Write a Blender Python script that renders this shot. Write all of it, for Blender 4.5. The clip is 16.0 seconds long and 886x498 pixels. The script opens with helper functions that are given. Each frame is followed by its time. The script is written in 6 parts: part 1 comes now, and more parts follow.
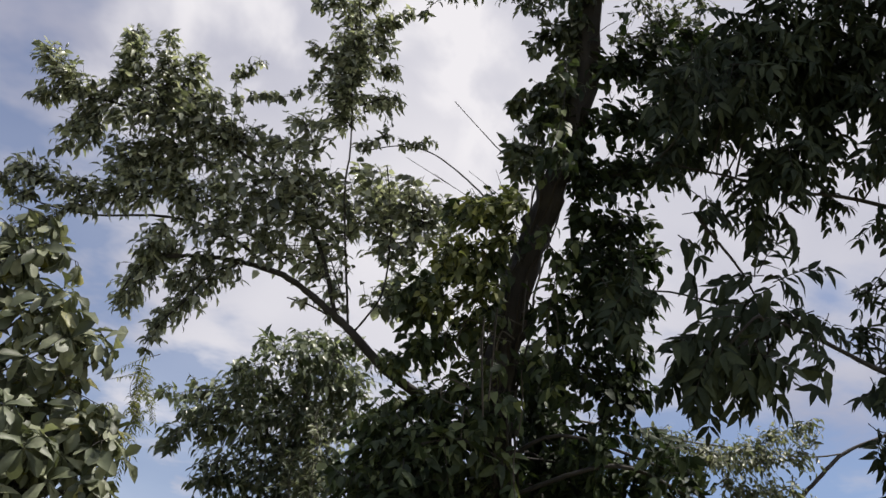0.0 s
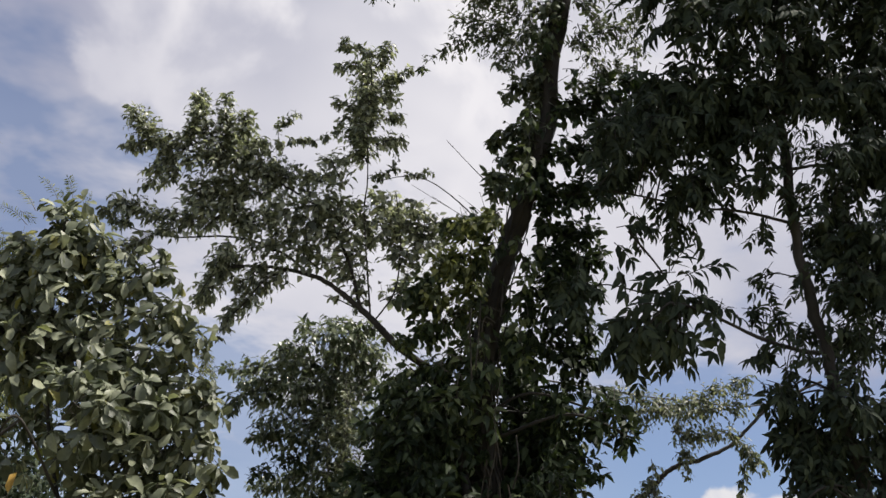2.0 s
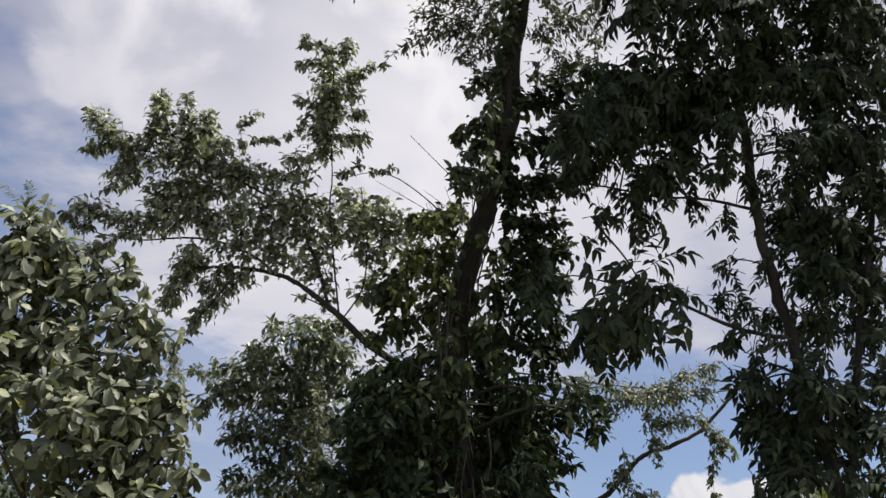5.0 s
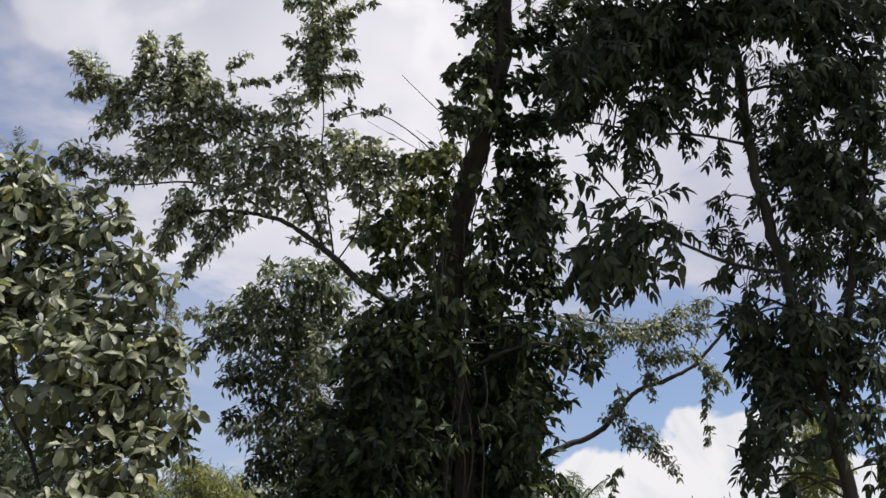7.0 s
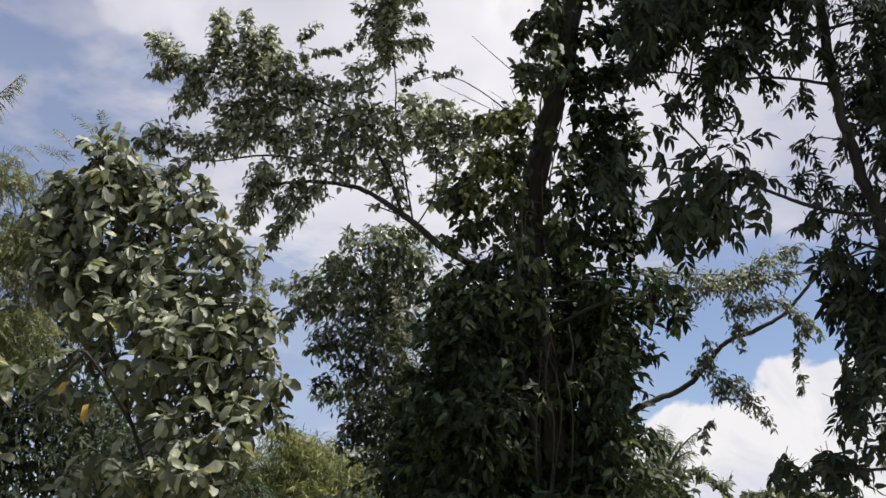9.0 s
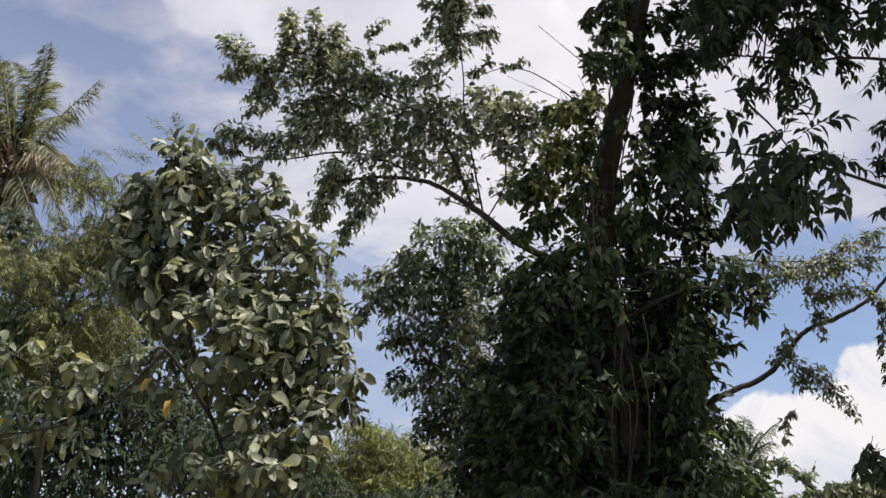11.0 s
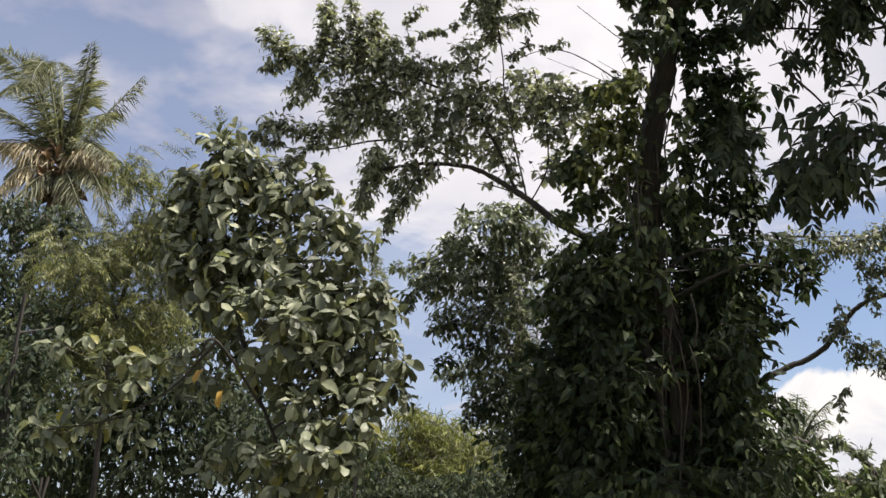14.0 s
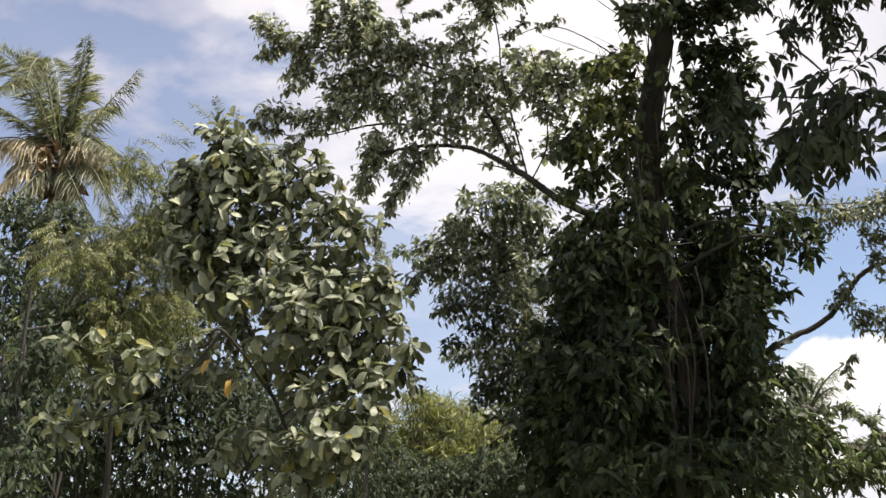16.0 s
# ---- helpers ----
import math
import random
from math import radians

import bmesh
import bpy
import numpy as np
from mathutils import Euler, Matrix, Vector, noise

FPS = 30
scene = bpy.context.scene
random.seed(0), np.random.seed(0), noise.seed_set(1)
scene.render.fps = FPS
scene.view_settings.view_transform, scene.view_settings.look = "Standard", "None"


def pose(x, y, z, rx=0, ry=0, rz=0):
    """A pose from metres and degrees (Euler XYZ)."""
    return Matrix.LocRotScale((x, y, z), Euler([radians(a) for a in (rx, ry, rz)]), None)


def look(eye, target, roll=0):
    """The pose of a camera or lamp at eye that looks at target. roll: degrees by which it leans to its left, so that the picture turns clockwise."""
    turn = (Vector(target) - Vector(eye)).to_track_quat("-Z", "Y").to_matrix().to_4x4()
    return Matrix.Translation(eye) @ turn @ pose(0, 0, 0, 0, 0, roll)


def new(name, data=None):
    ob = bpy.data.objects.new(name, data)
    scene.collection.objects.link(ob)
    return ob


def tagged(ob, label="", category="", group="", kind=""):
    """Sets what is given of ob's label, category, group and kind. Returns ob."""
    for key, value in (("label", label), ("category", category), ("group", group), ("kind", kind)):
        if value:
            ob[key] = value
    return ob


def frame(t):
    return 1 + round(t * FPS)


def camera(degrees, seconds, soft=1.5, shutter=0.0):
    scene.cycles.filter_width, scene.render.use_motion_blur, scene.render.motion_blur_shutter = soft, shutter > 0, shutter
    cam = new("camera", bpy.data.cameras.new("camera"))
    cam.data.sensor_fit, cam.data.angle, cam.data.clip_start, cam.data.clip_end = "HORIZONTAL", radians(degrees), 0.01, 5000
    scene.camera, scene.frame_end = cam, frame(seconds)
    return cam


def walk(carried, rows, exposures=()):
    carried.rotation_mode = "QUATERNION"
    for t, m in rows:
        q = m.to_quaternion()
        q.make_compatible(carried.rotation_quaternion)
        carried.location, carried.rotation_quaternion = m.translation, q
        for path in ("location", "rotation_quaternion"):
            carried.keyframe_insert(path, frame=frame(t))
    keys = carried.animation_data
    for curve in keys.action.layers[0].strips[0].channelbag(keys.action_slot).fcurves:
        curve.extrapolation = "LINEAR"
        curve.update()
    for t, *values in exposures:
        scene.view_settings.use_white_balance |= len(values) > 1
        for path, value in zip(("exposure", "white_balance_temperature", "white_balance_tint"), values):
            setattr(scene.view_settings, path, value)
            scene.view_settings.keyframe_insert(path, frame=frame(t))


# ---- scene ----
LENS = 48.2
cam = camera(LENS, 16.0, soft=1.5)
# seconds, then place in metres and turn in degrees
ROWS = [
    (0.0, 0.047, 2.348, 2.413, 118.93, -6.38, -5.86),
    (0.5, 0.046, 0.729, 1.817, 116.76, -6.38, -4.9),
    (1.0, 0.013, 0.381, 1.713, 115.48, -6.36, -4.83),
    (1.5, -0.014, -0.054, 1.593, 115.81, -5.65, -5.49),
    (2.0, 0.0, 0.0, 1.6, 116.88, -5.12, -4.76),
    (2.5, 0.0, 0.0, 1.6, 117.64, -4.31, -4.65),
    (3.0, 0.0, 0.0, 1.6, 117.12, -4.04, -4.79),
    (3.5, 0.0, 0.0, 1.6, 117.52, -4.09, -4.72),
    (4.0, 0.0, 0.0, 1.6, 118.58, -3.29, -6.12),
    (4.5, 0.0, 0.0, 1.6, 118.45, -4.3, -4.46),
    (4.7, 0.0, 0.0, 1.6, 117.71, -3.24, -5.61),
    (6.8, 0.0, 0.0, 1.6, 114.25, -1.62, -5.19),
    (7.0, 0.0, 0.0, 1.6, 113.2, -1.89, -5.7),
    (7.5, 0.0, 0.0, 1.6, 112.54, -1.75, -4.34),
    (8.0, 0.0, 0.0, 1.6, 111.98, -1.24, -1.94),
    (8.5, 0.0, 0.0, 1.6, 111.63, -1.25, -1.52),
    (9.0, 0.0, 0.0, 1.6, 110.84, -0.99, -0.38),
    (9.5, 0.0, 0.0, 1.6, 111.01, -1.19, -0.52),
    (9.7, 0.0, 0.0, 1.6, 110.59, -1.04, 0.57),
    (12.0, 0.0, 0.0, 1.6, 110.33, -1.27, 4.27),
    (12.5, 0.0, 0.0, 1.6, 110.46, -1.1, 4.54),
    (13.0, 0.0, 0.0, 1.6, 109.78, -0.87, 5.43),
    (13.5, 0.0, 0.0, 1.6, 109.71, -0.84, 6.32),
    (14.0, 0.0, 0.0, 1.6, 109.46, -0.63, 6.87),
    (14.5, 0.0, 0.0, 1.6, 109.29, -0.24, 7.04),
    (15.0, 0.0, 0.0, 1.6, 108.6, -0.05, 7.13),
    (15.5, 0.0, 0.0, 1.6, 108.0, 0.48, 7.69),
    (16.0, 0.0, 0.0, 1.6, 108.41, 1.3, 7.71),
]
EXPOSURES = [(t, stops, warm, 12) for t, stops, warm in ((0.0, 0.4, 6550), (2.0, 0.4, 6550), (4.5, 0.42, 6550), (7.0, 0.5, 6530),
                                                      (9.0, 0.53, 6560), (12.0, 0.6, 6650), (14.0, 0.71, 6800), (15.0, 0.79, 6880), (16.0, 0.94, 6950))]
walk(cam, [(t, pose(x, y, z, rx, ry, rz)) for t, x, y, z, rx, ry, rz in ROWS], EXPOSURES)

# ---- sky and sun ----
SUN_HEIGHT, SUN_SIDE = 62.0, 105.0     # degrees above the horizon; degrees right of straight ahead
SKY_STRENGTH, CLOUD_LIGHT, SUN_POWER = 0.10, 0.70, 5.0


def make_world():
    world = bpy.data.worlds.new("sky")
    world.use_nodes = True
    nt = world.node_tree
    nt.nodes.clear()
    n, li = nt.nodes, nt.links

    def math_node(op, a, b=None, c=None, clamp=False):
        m = n.new("ShaderNodeMath")
        m.operation, m.use_clamp = op, clamp
        for i, v in enumerate((a, b, c)):
            if v is None:
                continue
            if isinstance(v, (int, float)):
                m.inputs[i].default_value = v
            else:
                li.new(v, m.inputs[i])
        return m.outputs[0]

    def noise_node(vec, scale, detail, rough, dist=0.0):
        t = n.new("ShaderNodeTexNoise")
        t.inputs["Scale"].default_value, t.inputs["Detail"].default_value = scale, detail
        t.inputs["Roughness"].default_value, t.inputs["Distortion"].default_value = rough, dist
        li.new(vec, t.inputs["Vector"])
        return t.outputs["Fac"]

    def span(v, lo, hi):
        m = n.new("ShaderNodeMapRange")
        m.interpolation_type = "SMOOTHSTEP"
        m.inputs["From Min"].default_value, m.inputs["From Max"].default_value = lo, hi
        li.new(v, m.inputs["Value"])
        return m.outputs["Result"]

    sky = n.new("ShaderNodeTexSky")
    sky.sky_type, sky.sun_disc = "NISHITA", False
    sky.sun_elevation, sky.sun_rotation = radians(SUN_HEIGHT), radians(SUN_SIDE)
    sky.air_density, sky.dust_density, sky.ozone_density = 1.0, 1.2, 2.0
    coord = n.new("ShaderNodeTexCoord")
    way = coord.outputs["Generated"]
    sep = n.new("ShaderNodeSeparateXYZ")
    li.new(way, sep.inputs[0])
    x, y, z = sep.outputs
    # flat sheet of cloud seen in perspective
    lift = math_node("ADD", math_node("MAXIMUM", z, 0.0), 0.12)
    flat = n.new("ShaderNodeCombineXYZ")
    li.new(math_node("DIVIDE", x, lift), flat.inputs[0])
    li.new(math_node("DIVIDE", y, lift), flat.inputs[1])
    sheet = noise_node(flat.outputs[0], 1.15, 5, 0.5, 0.4)
    streak = noise_node(flat.outputs[0], 6.0, 4, 0.55, 0.15)
    puff = noise_node(way, 8.0, 5, 0.5, 0.2)

    def nearness(aim, lo, hi):
        """1 close to that part of the sky, 0 away from it, with a ragged edge."""
        dot = n.new("ShaderNodeVectorMath")
        dot.operation = "DOT_PRODUCT"
        li.new(way, dot.inputs[0])
        dot.inputs[1].default_value = Vector(aim).normalized()
        return span(math_node("ADD", dot.outputs["Value"], math_node("MULTIPLY", math_node("SUBTRACT", puff, 0.5), 0.05)), lo, hi)

    great = nearness((-0.105, 0.765, 0.635), 0.979, 0.993)
    # more cloud higher up and near the sun, open blue low down
    cover = math_node("ADD", sheet, math_node("SUBTRACT", math_node("MULTIPLY", span(z, 0.2, 0.46), 0.28), 0.01))
    cover = math_node("ADD", cover, math_node("MULTIPLY", math_node("SUBTRACT", span(x, -0.45, 0.1), 0.6), 0.22))
    cover = math_node("ADD", cover, math_node("MULTIPLY", math_node("SUBTRACT", streak, 0.5), 0.75))
    cover = math_node("ADD", cover, math_node("MULTIPLY", great, 0.35))
    # clear band over the heaped cloud on that side
    clear = math_node("MULTIPLY", span(x, 0.1, 0.26), math_node("SUBTRACT", 1.0, span(z, 0.26, 0.42)))
    cover = math_node("SUBTRACT", cover, math_node("MULTIPLY", clear, 0.36))
    veil = math_node("MAXIMUM", math_node("MULTIPLY", span(cover, 0.40, 0.80), 0.94), math_node("MULTIPLY", math_node("SUBTRACT", 1.0, clear), 0.25))
    # heaped cloud along the horizon
    broad = noise_node(way, 1.7, 2, 0.5)
    top = math_node("ADD", math_node("MULTIPLY", math_node("SUBTRACT", puff, 0.5), 0.17),
                    math_node("MULTIPLY", math_node("SUBTRACT", broad, 0.5), 0.35))
    bank = math_node("ADD", math_node("MULTIPLY", span(x, 0.0, 0.3), 0.12), 0.08)   # the heap stands higher to one side
    edge = math_node("SUBTRACT", math_node("ADD", top, bank), z)
    heap = span(edge, 0.0, 0.009)
    # cloud colour: white against lilac grey bases
    tone = noise_node(flat.outputs[0], 0.9, 4, 0.5, 0.5)
    ramp = n.new("ShaderNodeValToRGB")
    ramp.color_ramp.elements[0].position, ramp.color_ramp.elements[0].color = 0.34, (0.42, 0.44, 0.56, 1)
    ramp.color_ramp.elements[1].position, ramp.color_ramp.elements[1].color = 0.68, (0.98, 0.965, 0.985, 1)

    tone = math_node("ADD", tone, math_node("MULTIPLY", great, 0.22))    # the great white cloud
    tone = math_node("ADD", tone, math_node("MULTIPLY", nearness((0.1, 0.86, 0.5), 0.955, 0.99), 0.05))        # thin bright cloud before the sun
    tone = math_node("SUBTRACT", tone, math_node("MULTIPLY", nearness((-0.10, 0.81, 0.58), 0.988, 0.998), 0.2))   # its grey underside
    tone = math_node("SUBTRACT", tone, math_node("MULTIPLY", math_node("SUBTRACT", 1.0, span(x, -0.44, -0.2)), 0.11))
    li.new(tone, ramp.inputs[0])
    shine = n.new("ShaderNodeBackground")
    li.new(ramp.outputs[0], shine.inputs["Color"])
    shine.inputs["Strength"].default_value = CLOUD_LIGHT
    fold = noise_node(way, 11.0, 6, 0.6, 0.5)
    heaped = n.new("ShaderNodeValToRGB")
    heaped.color_ramp.elements[0].position, heaped.color_ramp.elements[0].color = 0.34, (0.66, 0.69, 0.78, 1)
    heaped.color_ramp.elements[1].position, heaped.color_ramp.elements[1].color = 0.56, (0.88, 0.88, 0.89, 1)
    li.new(fold, heaped.inputs[0])
    white = n.new("ShaderNodeBackground")
    li.new(heaped.outputs[0], white.inputs["Color"])
    white.inputs["Strength"].default_value = CLOUD_LIGHT * 1.0
    blue = n.new("ShaderNodeBackground")
    tint = n.new("ShaderNodeMix")
    tint.data_type, tint.blend_type = "RGBA", "MULTIPLY"
    tint.inputs["Factor"].default_value, tint.inputs["B"].default_value = 1.0, (1.05, 0.99, 1.0, 1)
    li.new(sky.outputs[0], tint.inputs["A"])
    li.new(tint.outputs["Result"], blue.inputs["Color"])
    blue.inputs["Strength"].default_value = SKY_STRENGTH
    mix = n.new("ShaderNodeMixShader")
    li.new(veil, mix.inputs[0])
    li.new(blue.outputs[0], mix.inputs[1])
    li.new(shine.outputs[0], mix.inputs[2])
    mix2 = n.new("ShaderNodeMixShader")
    li.new(heap, mix2.inputs[0])
    li.new(mix.outputs[0], mix2.inputs[1])
    li.new(white.outputs[0], mix2.inputs[2])
    out = n.new("ShaderNodeOutputWorld")
    li.new(mix2.outputs[0], out.inputs[0])
    scene.world = world


make_world()
sun = new("sun", bpy.data.lights.new("sun", "SUN"))
sun.data.energy, sun.data.angle, sun.data.color = SUN_POWER, radians(3), (1.0, 0.96, 0.88)
sun_way = Vector((math.sin(radians(SUN_SIDE)) * math.cos(radians(SUN_HEIGHT)),
                  math.cos(radians(SUN_SIDE)) * math.cos(radians(SUN_HEIGHT)), math.sin(radians(SUN_HEIGHT))))
sun.matrix_world = look(sun_way * 60, (0, 0, 0))


# ---- materials ----
def nodes_of(name):
    m = bpy.data.materials.new(name)
    m.use_nodes = True
    return m, m.node_tree.nodes, m.node_tree.links, m.node_tree.nodes["Principled BSDF"]


def leaf_material(name, dark, mid, light, rough=0.42, through_light=0.35, old=None, old_share=0.0, gloss=0.5):
    """Leaf: colour varies leaf by leaf, with blotches and a paler, light-passing blade."""
    m, n, li, p = nodes_of(name)
    geo, info = n.new("ShaderNodeNewGeometry"), n.new("ShaderNodeObjectInfo")
    add = n.new("ShaderNodeMath")
    add.operation = "ADD"
    li.new(geo.outputs["Random Per Island"], add.inputs[0])
    li.new(info.outputs["Random"], add.inputs[1])
    frac = n.new("ShaderNodeMath")
    frac.operation = "FRACT"
    li.new(add.outputs[0], frac.inputs[0])
    ramp = n.new("ShaderNodeValToRGB")
    el = ramp.color_ramp.elements
    el[0].position, el[0].color = 0.0, (*dark, 1)
    el[1].position, el[1].color = 0.55, (*mid, 1)
    e = el.new(0.93 - old_share)
    e.color = (*light, 1)
    if old:
        e = el.new(1.0 - old_share)
        e.color = (*light, 1)
        e = el.new(1.0 - old_share * 0.8)
        e.color = (*old, 1)
    li.new(frac.outputs[0], ramp.inputs[0])
    tex = n.new("ShaderNodeTexNoise")
    tex.inputs["Scale"].default_value, tex.inputs["Detail"].default_value = 28.0, 3
    li.new(geo.outputs["Position"], tex.inputs["Vector"])
    big = n.new("ShaderNodeTexNoise")
    big.inputs["Scale"].default_value, big.inputs["Detail"].default_value = 1.6, 2
    li.new(geo.outputs["Position"], big.inputs["Vector"])
    both = n.new("ShaderNodeMath")
    both.operation = "ADD"
    li.new(tex.outputs["Fac"], both.inputs[0])
    li.new(big.outputs["Fac"], both.inputs[1])
    gain = n.new("ShaderNodeMapRange")
    gain.inputs["From Min"].default_value, gain.inputs["From Max"].default_value = 0.6, 1.4
    gain.inputs["To Min"].default_value, gain.inputs["To Max"].default_value = 0.7, 1.35
    li.new(both.outputs[0], gain.inputs["Value"])
    mul = n.new("ShaderNodeVectorMath")
    mul.operation = "SCALE"
    li.new(ramp.outputs[0], mul.inputs[0])
    li.new(gain.outputs[0], mul.inputs["Scale"])
    li.new(mul.outputs[0], p.inputs["Base Color"])
    p.inputs["Roughness"].default_value = rough
    p.inputs["Specular IOR Level"].default_value = gloss
    bump = n.new("ShaderNodeBump")
    bump.inputs["Strength"].default_value, bump.inputs["Distance"].default_value = 0.3, 0.004
    li.new(tex.outputs["Fac"], bump.inputs["Height"])
    li.new(bump.outputs[0], p.inputs["Normal"])
    tr = n.new("ShaderNodeBsdfTranslucent")
    warm = n.new("ShaderNodeMix")
    warm.data_type, warm.blend_type = "RGBA", "MULTIPLY"
    warm.inputs["Factor"].default_value = 1.0
    li.new(mul.outputs[0], warm.inputs["A"])
    warm.inputs["B"].default_value = (1.3, 1.35, 0.9, 1)
    li.new(warm.outputs["Result"], tr.inputs["Color"])
    mix = n.new("ShaderNodeMixShader")
    mix.inputs[0].default_value = through_light
    li.new(p.outputs[0], mix.inputs[1])
    li.new(tr.outputs[0], mix.inputs[2])
    li.new(mix.outputs[0], n["Material Output"].inputs["Surface"])
    return m


def bark_material(name, dark, light, scale=9.0, rough=0.85):
    m, n, li, p = nodes_of(name)
    co = n.new("ShaderNodeTexCoord")
    mp = n.new("ShaderNodeMapping")
    mp.inputs["Scale"].default_value = (1, 1, 0.3)
    li.new(co.outputs["Object"], mp.inputs["Vector"])
    a = n.new("ShaderNodeTexNoise")
    a.inputs["Scale"].default_value, a.inputs["Detail"].default_value, a.inputs["Roughness"].default_value = scale, 8, 0.65
    li.new(mp.outputs[0], a.inputs["Vector"])
    b = n.new("ShaderNodeTexNoise")
    b.inputs["Scale"].default_value, b.inputs["Detail"].default_value = 1.7, 3
    li.new(co.outputs["Object"], b.inputs["Vector"])
    s = n.new("ShaderNodeMath")
    s.operation = "MULTIPLY_ADD"
    li.new(b.outputs["Fac"], s.inputs[0])
    s.inputs[1].default_value = 0.6
    li.new(a.outputs["Fac"], s.inputs[2])
    ramp = n.new("ShaderNodeValToRGB")
    ramp.color_ramp.elements[0].position, ramp.color_ramp.elements[0].color = 0.55, (*dark, 1)
    ramp.color_ramp.elements[1].position, ramp.color_ramp.elements[1].color = 1.05, (*light, 1)
    li.new(s.outputs[0], ramp.inputs[0])
    li.new(ramp.outputs[0], p.inputs["Base Color"])
    p.inputs["Roughness"].default_value = rough
    bump = n.new("ShaderNodeBump")
    bump.inputs["Strength"].default_value, bump.inputs["Distance"].default_value = 0.7, 0.02
    li.new(a.outputs["Fac"], bump.inputs["Height"])
    li.new(bump.outputs[0], p.inputs["Normal"])
    return m


def ground_material():
    m, n, li, p = nodes_of("grassy_earth")
    co = n.new("ShaderNodeTexCoord")
    a = n.new("ShaderNodeTexNoise")
    a.inputs["Scale"].default_value, a.inputs["Detail"].default_value = 0.35, 6
    li.new(co.outputs["Object"], a.inputs["Vector"])
    b = n.new("ShaderNodeTexNoise")
    b.inputs["Scale"].default_value, b.inputs["Detail"].default_value = 14.0, 6
    li.new(co.outputs["Object"], b.inputs["Vector"])
    s = n.new("ShaderNodeMath")
    s.operation = "MULTIPLY_ADD"
    li.new(b.outputs["Fac"], s.inputs[0])
    s.inputs[1].default_value = 0.5
    li.new(a.outputs["Fac"], s.inputs[2])
    ramp = n.new("ShaderNodeValToRGB")
    ramp.color_ramp.elements[0].position, ramp.color_ramp.elements[0].color = 0.55, (0.035, 0.06, 0.018, 1)
    ramp.color_ramp.elements[1].position, ramp.color_ramp.elements[1].color = 0.95, (0.16, 0.12, 0.07, 1)
    li.new(s.outputs[0], ramp.inputs[0])
    li.new(ramp.outputs[0], p.inputs["Base Color"])
    p.inputs["Roughness"].default_value = 0.95
    bump = n.new("ShaderNodeBump")
    bump.inputs["Strength"].default_value, bump.inputs["Distance"].default_value = 0.8, 0.05
    li.new(b.outputs["Fac"], bump.inputs["Height"])
    li.new(bump.outputs[0], p.inputs["Normal"])
    return m


# deep shade inside the vine tree is put into this dark leaf colour
LEAF_VINE_SHADED = leaf_material("vine_leaf_shaded", (0.014, 0.024, 0.011), (0.026, 0.042, 0.019), (0.065, 0.088, 0.036), 0.6, 0.25, gloss=0.3)
# lighter leaf copy for the vine tree's upper parts, brightness painted in
LEAF_TOP_LIT = leaf_material("crown_leaf_lit", (0.04, 0.052, 0.03), (0.078, 0.095, 0.055), (0.16, 0.18, 0.105), 0.5, 0.3)
# tone between the dark and sunny vine leaf, partial light put into it
LEAF_HALF_LIT = leaf_material("half_lit_leaf", (0.029, 0.045, 0.02), (0.064, 0.09, 0.039), (0.16, 0.19, 0.082), 0.55, 0.32)
LEAF_SLANT = leaf_material("slant_leaf", (0.07, 0.081, 0.054), (0.205, 0.223, 0.158), (0.47, 0.485, 0.375), 0.28, 0.42)
# yellow-green vine leaf with sunlight on the left flank put into its colour
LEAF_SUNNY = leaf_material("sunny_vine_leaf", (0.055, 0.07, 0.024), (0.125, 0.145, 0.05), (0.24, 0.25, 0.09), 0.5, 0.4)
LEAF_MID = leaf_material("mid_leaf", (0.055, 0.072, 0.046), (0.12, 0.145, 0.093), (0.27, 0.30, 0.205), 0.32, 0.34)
LEAF_BIG = leaf_material("big_leaf", (0.046, 0.057, 0.031), (0.147, 0.165, 0.102), (0.265, 0.28, 0.182), 0.5, 0.24, (0.20, 0.19, 0.05), 0.05)
LEAF_OLD = leaf_material("old_leaf", (0.40, 0.20, 0.03), (0.45, 0.30, 0.06), (0.42, 0.36, 0.10), 0.5, 0.3)
LEAF_FEATHER = leaf_material("feather_leaf", (0.062, 0.077, 0.03), (0.12, 0.138, 0.05), (0.24, 0.245, 0.08), 0.5, 0.42)
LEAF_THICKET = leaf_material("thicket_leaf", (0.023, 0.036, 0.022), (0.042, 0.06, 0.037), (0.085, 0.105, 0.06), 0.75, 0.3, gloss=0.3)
LEAF_GOLD = leaf_material("gold_leaf", (0.09, 0.11, 0.024), (0.16, 0.18, 0.045), (0.28, 0.285, 0.09), 0.5, 0.35)
# the shade over the forked tree is put into this near-black colour
LEAF_RIGHT_SHADED = leaf_material("right_leaf_shaded", (0.021, 0.031, 0.02), (0.034, 0.047, 0.029), (0.058, 0.073, 0.04), 0.72, 0.1, gloss=0.2)
LEAF_ARCH = leaf_material("arch_leaf", (0.055, 0.067, 0.043), (0.11, 0.128, 0.083), (0.25, 0.26, 0.17), 0.42, 0.4)
LEAF_PALM = leaf_material("palm_leaf", (0.075, 0.087, 0.055), (0.16, 0.172, 0.11), (0.32, 0.32, 0.22), 0.6, 0.32)
LEAF_DRY = leaf_material("dry_frond", (0.22, 0.18, 0.12), (0.38, 0.33, 0.23), (0.56, 0.50, 0.37), 0.7, 0.3)
HUSK = leaf_material("palm_sheath", (0.07, 0.04, 0.026), (0.15, 0.09, 0.06), (0.26, 0.17, 0.11), 0.8, 0.1)
BARK_DARK = bark_material("dark_bark", (0.014, 0.012, 0.011), (0.048, 0.042, 0.036))
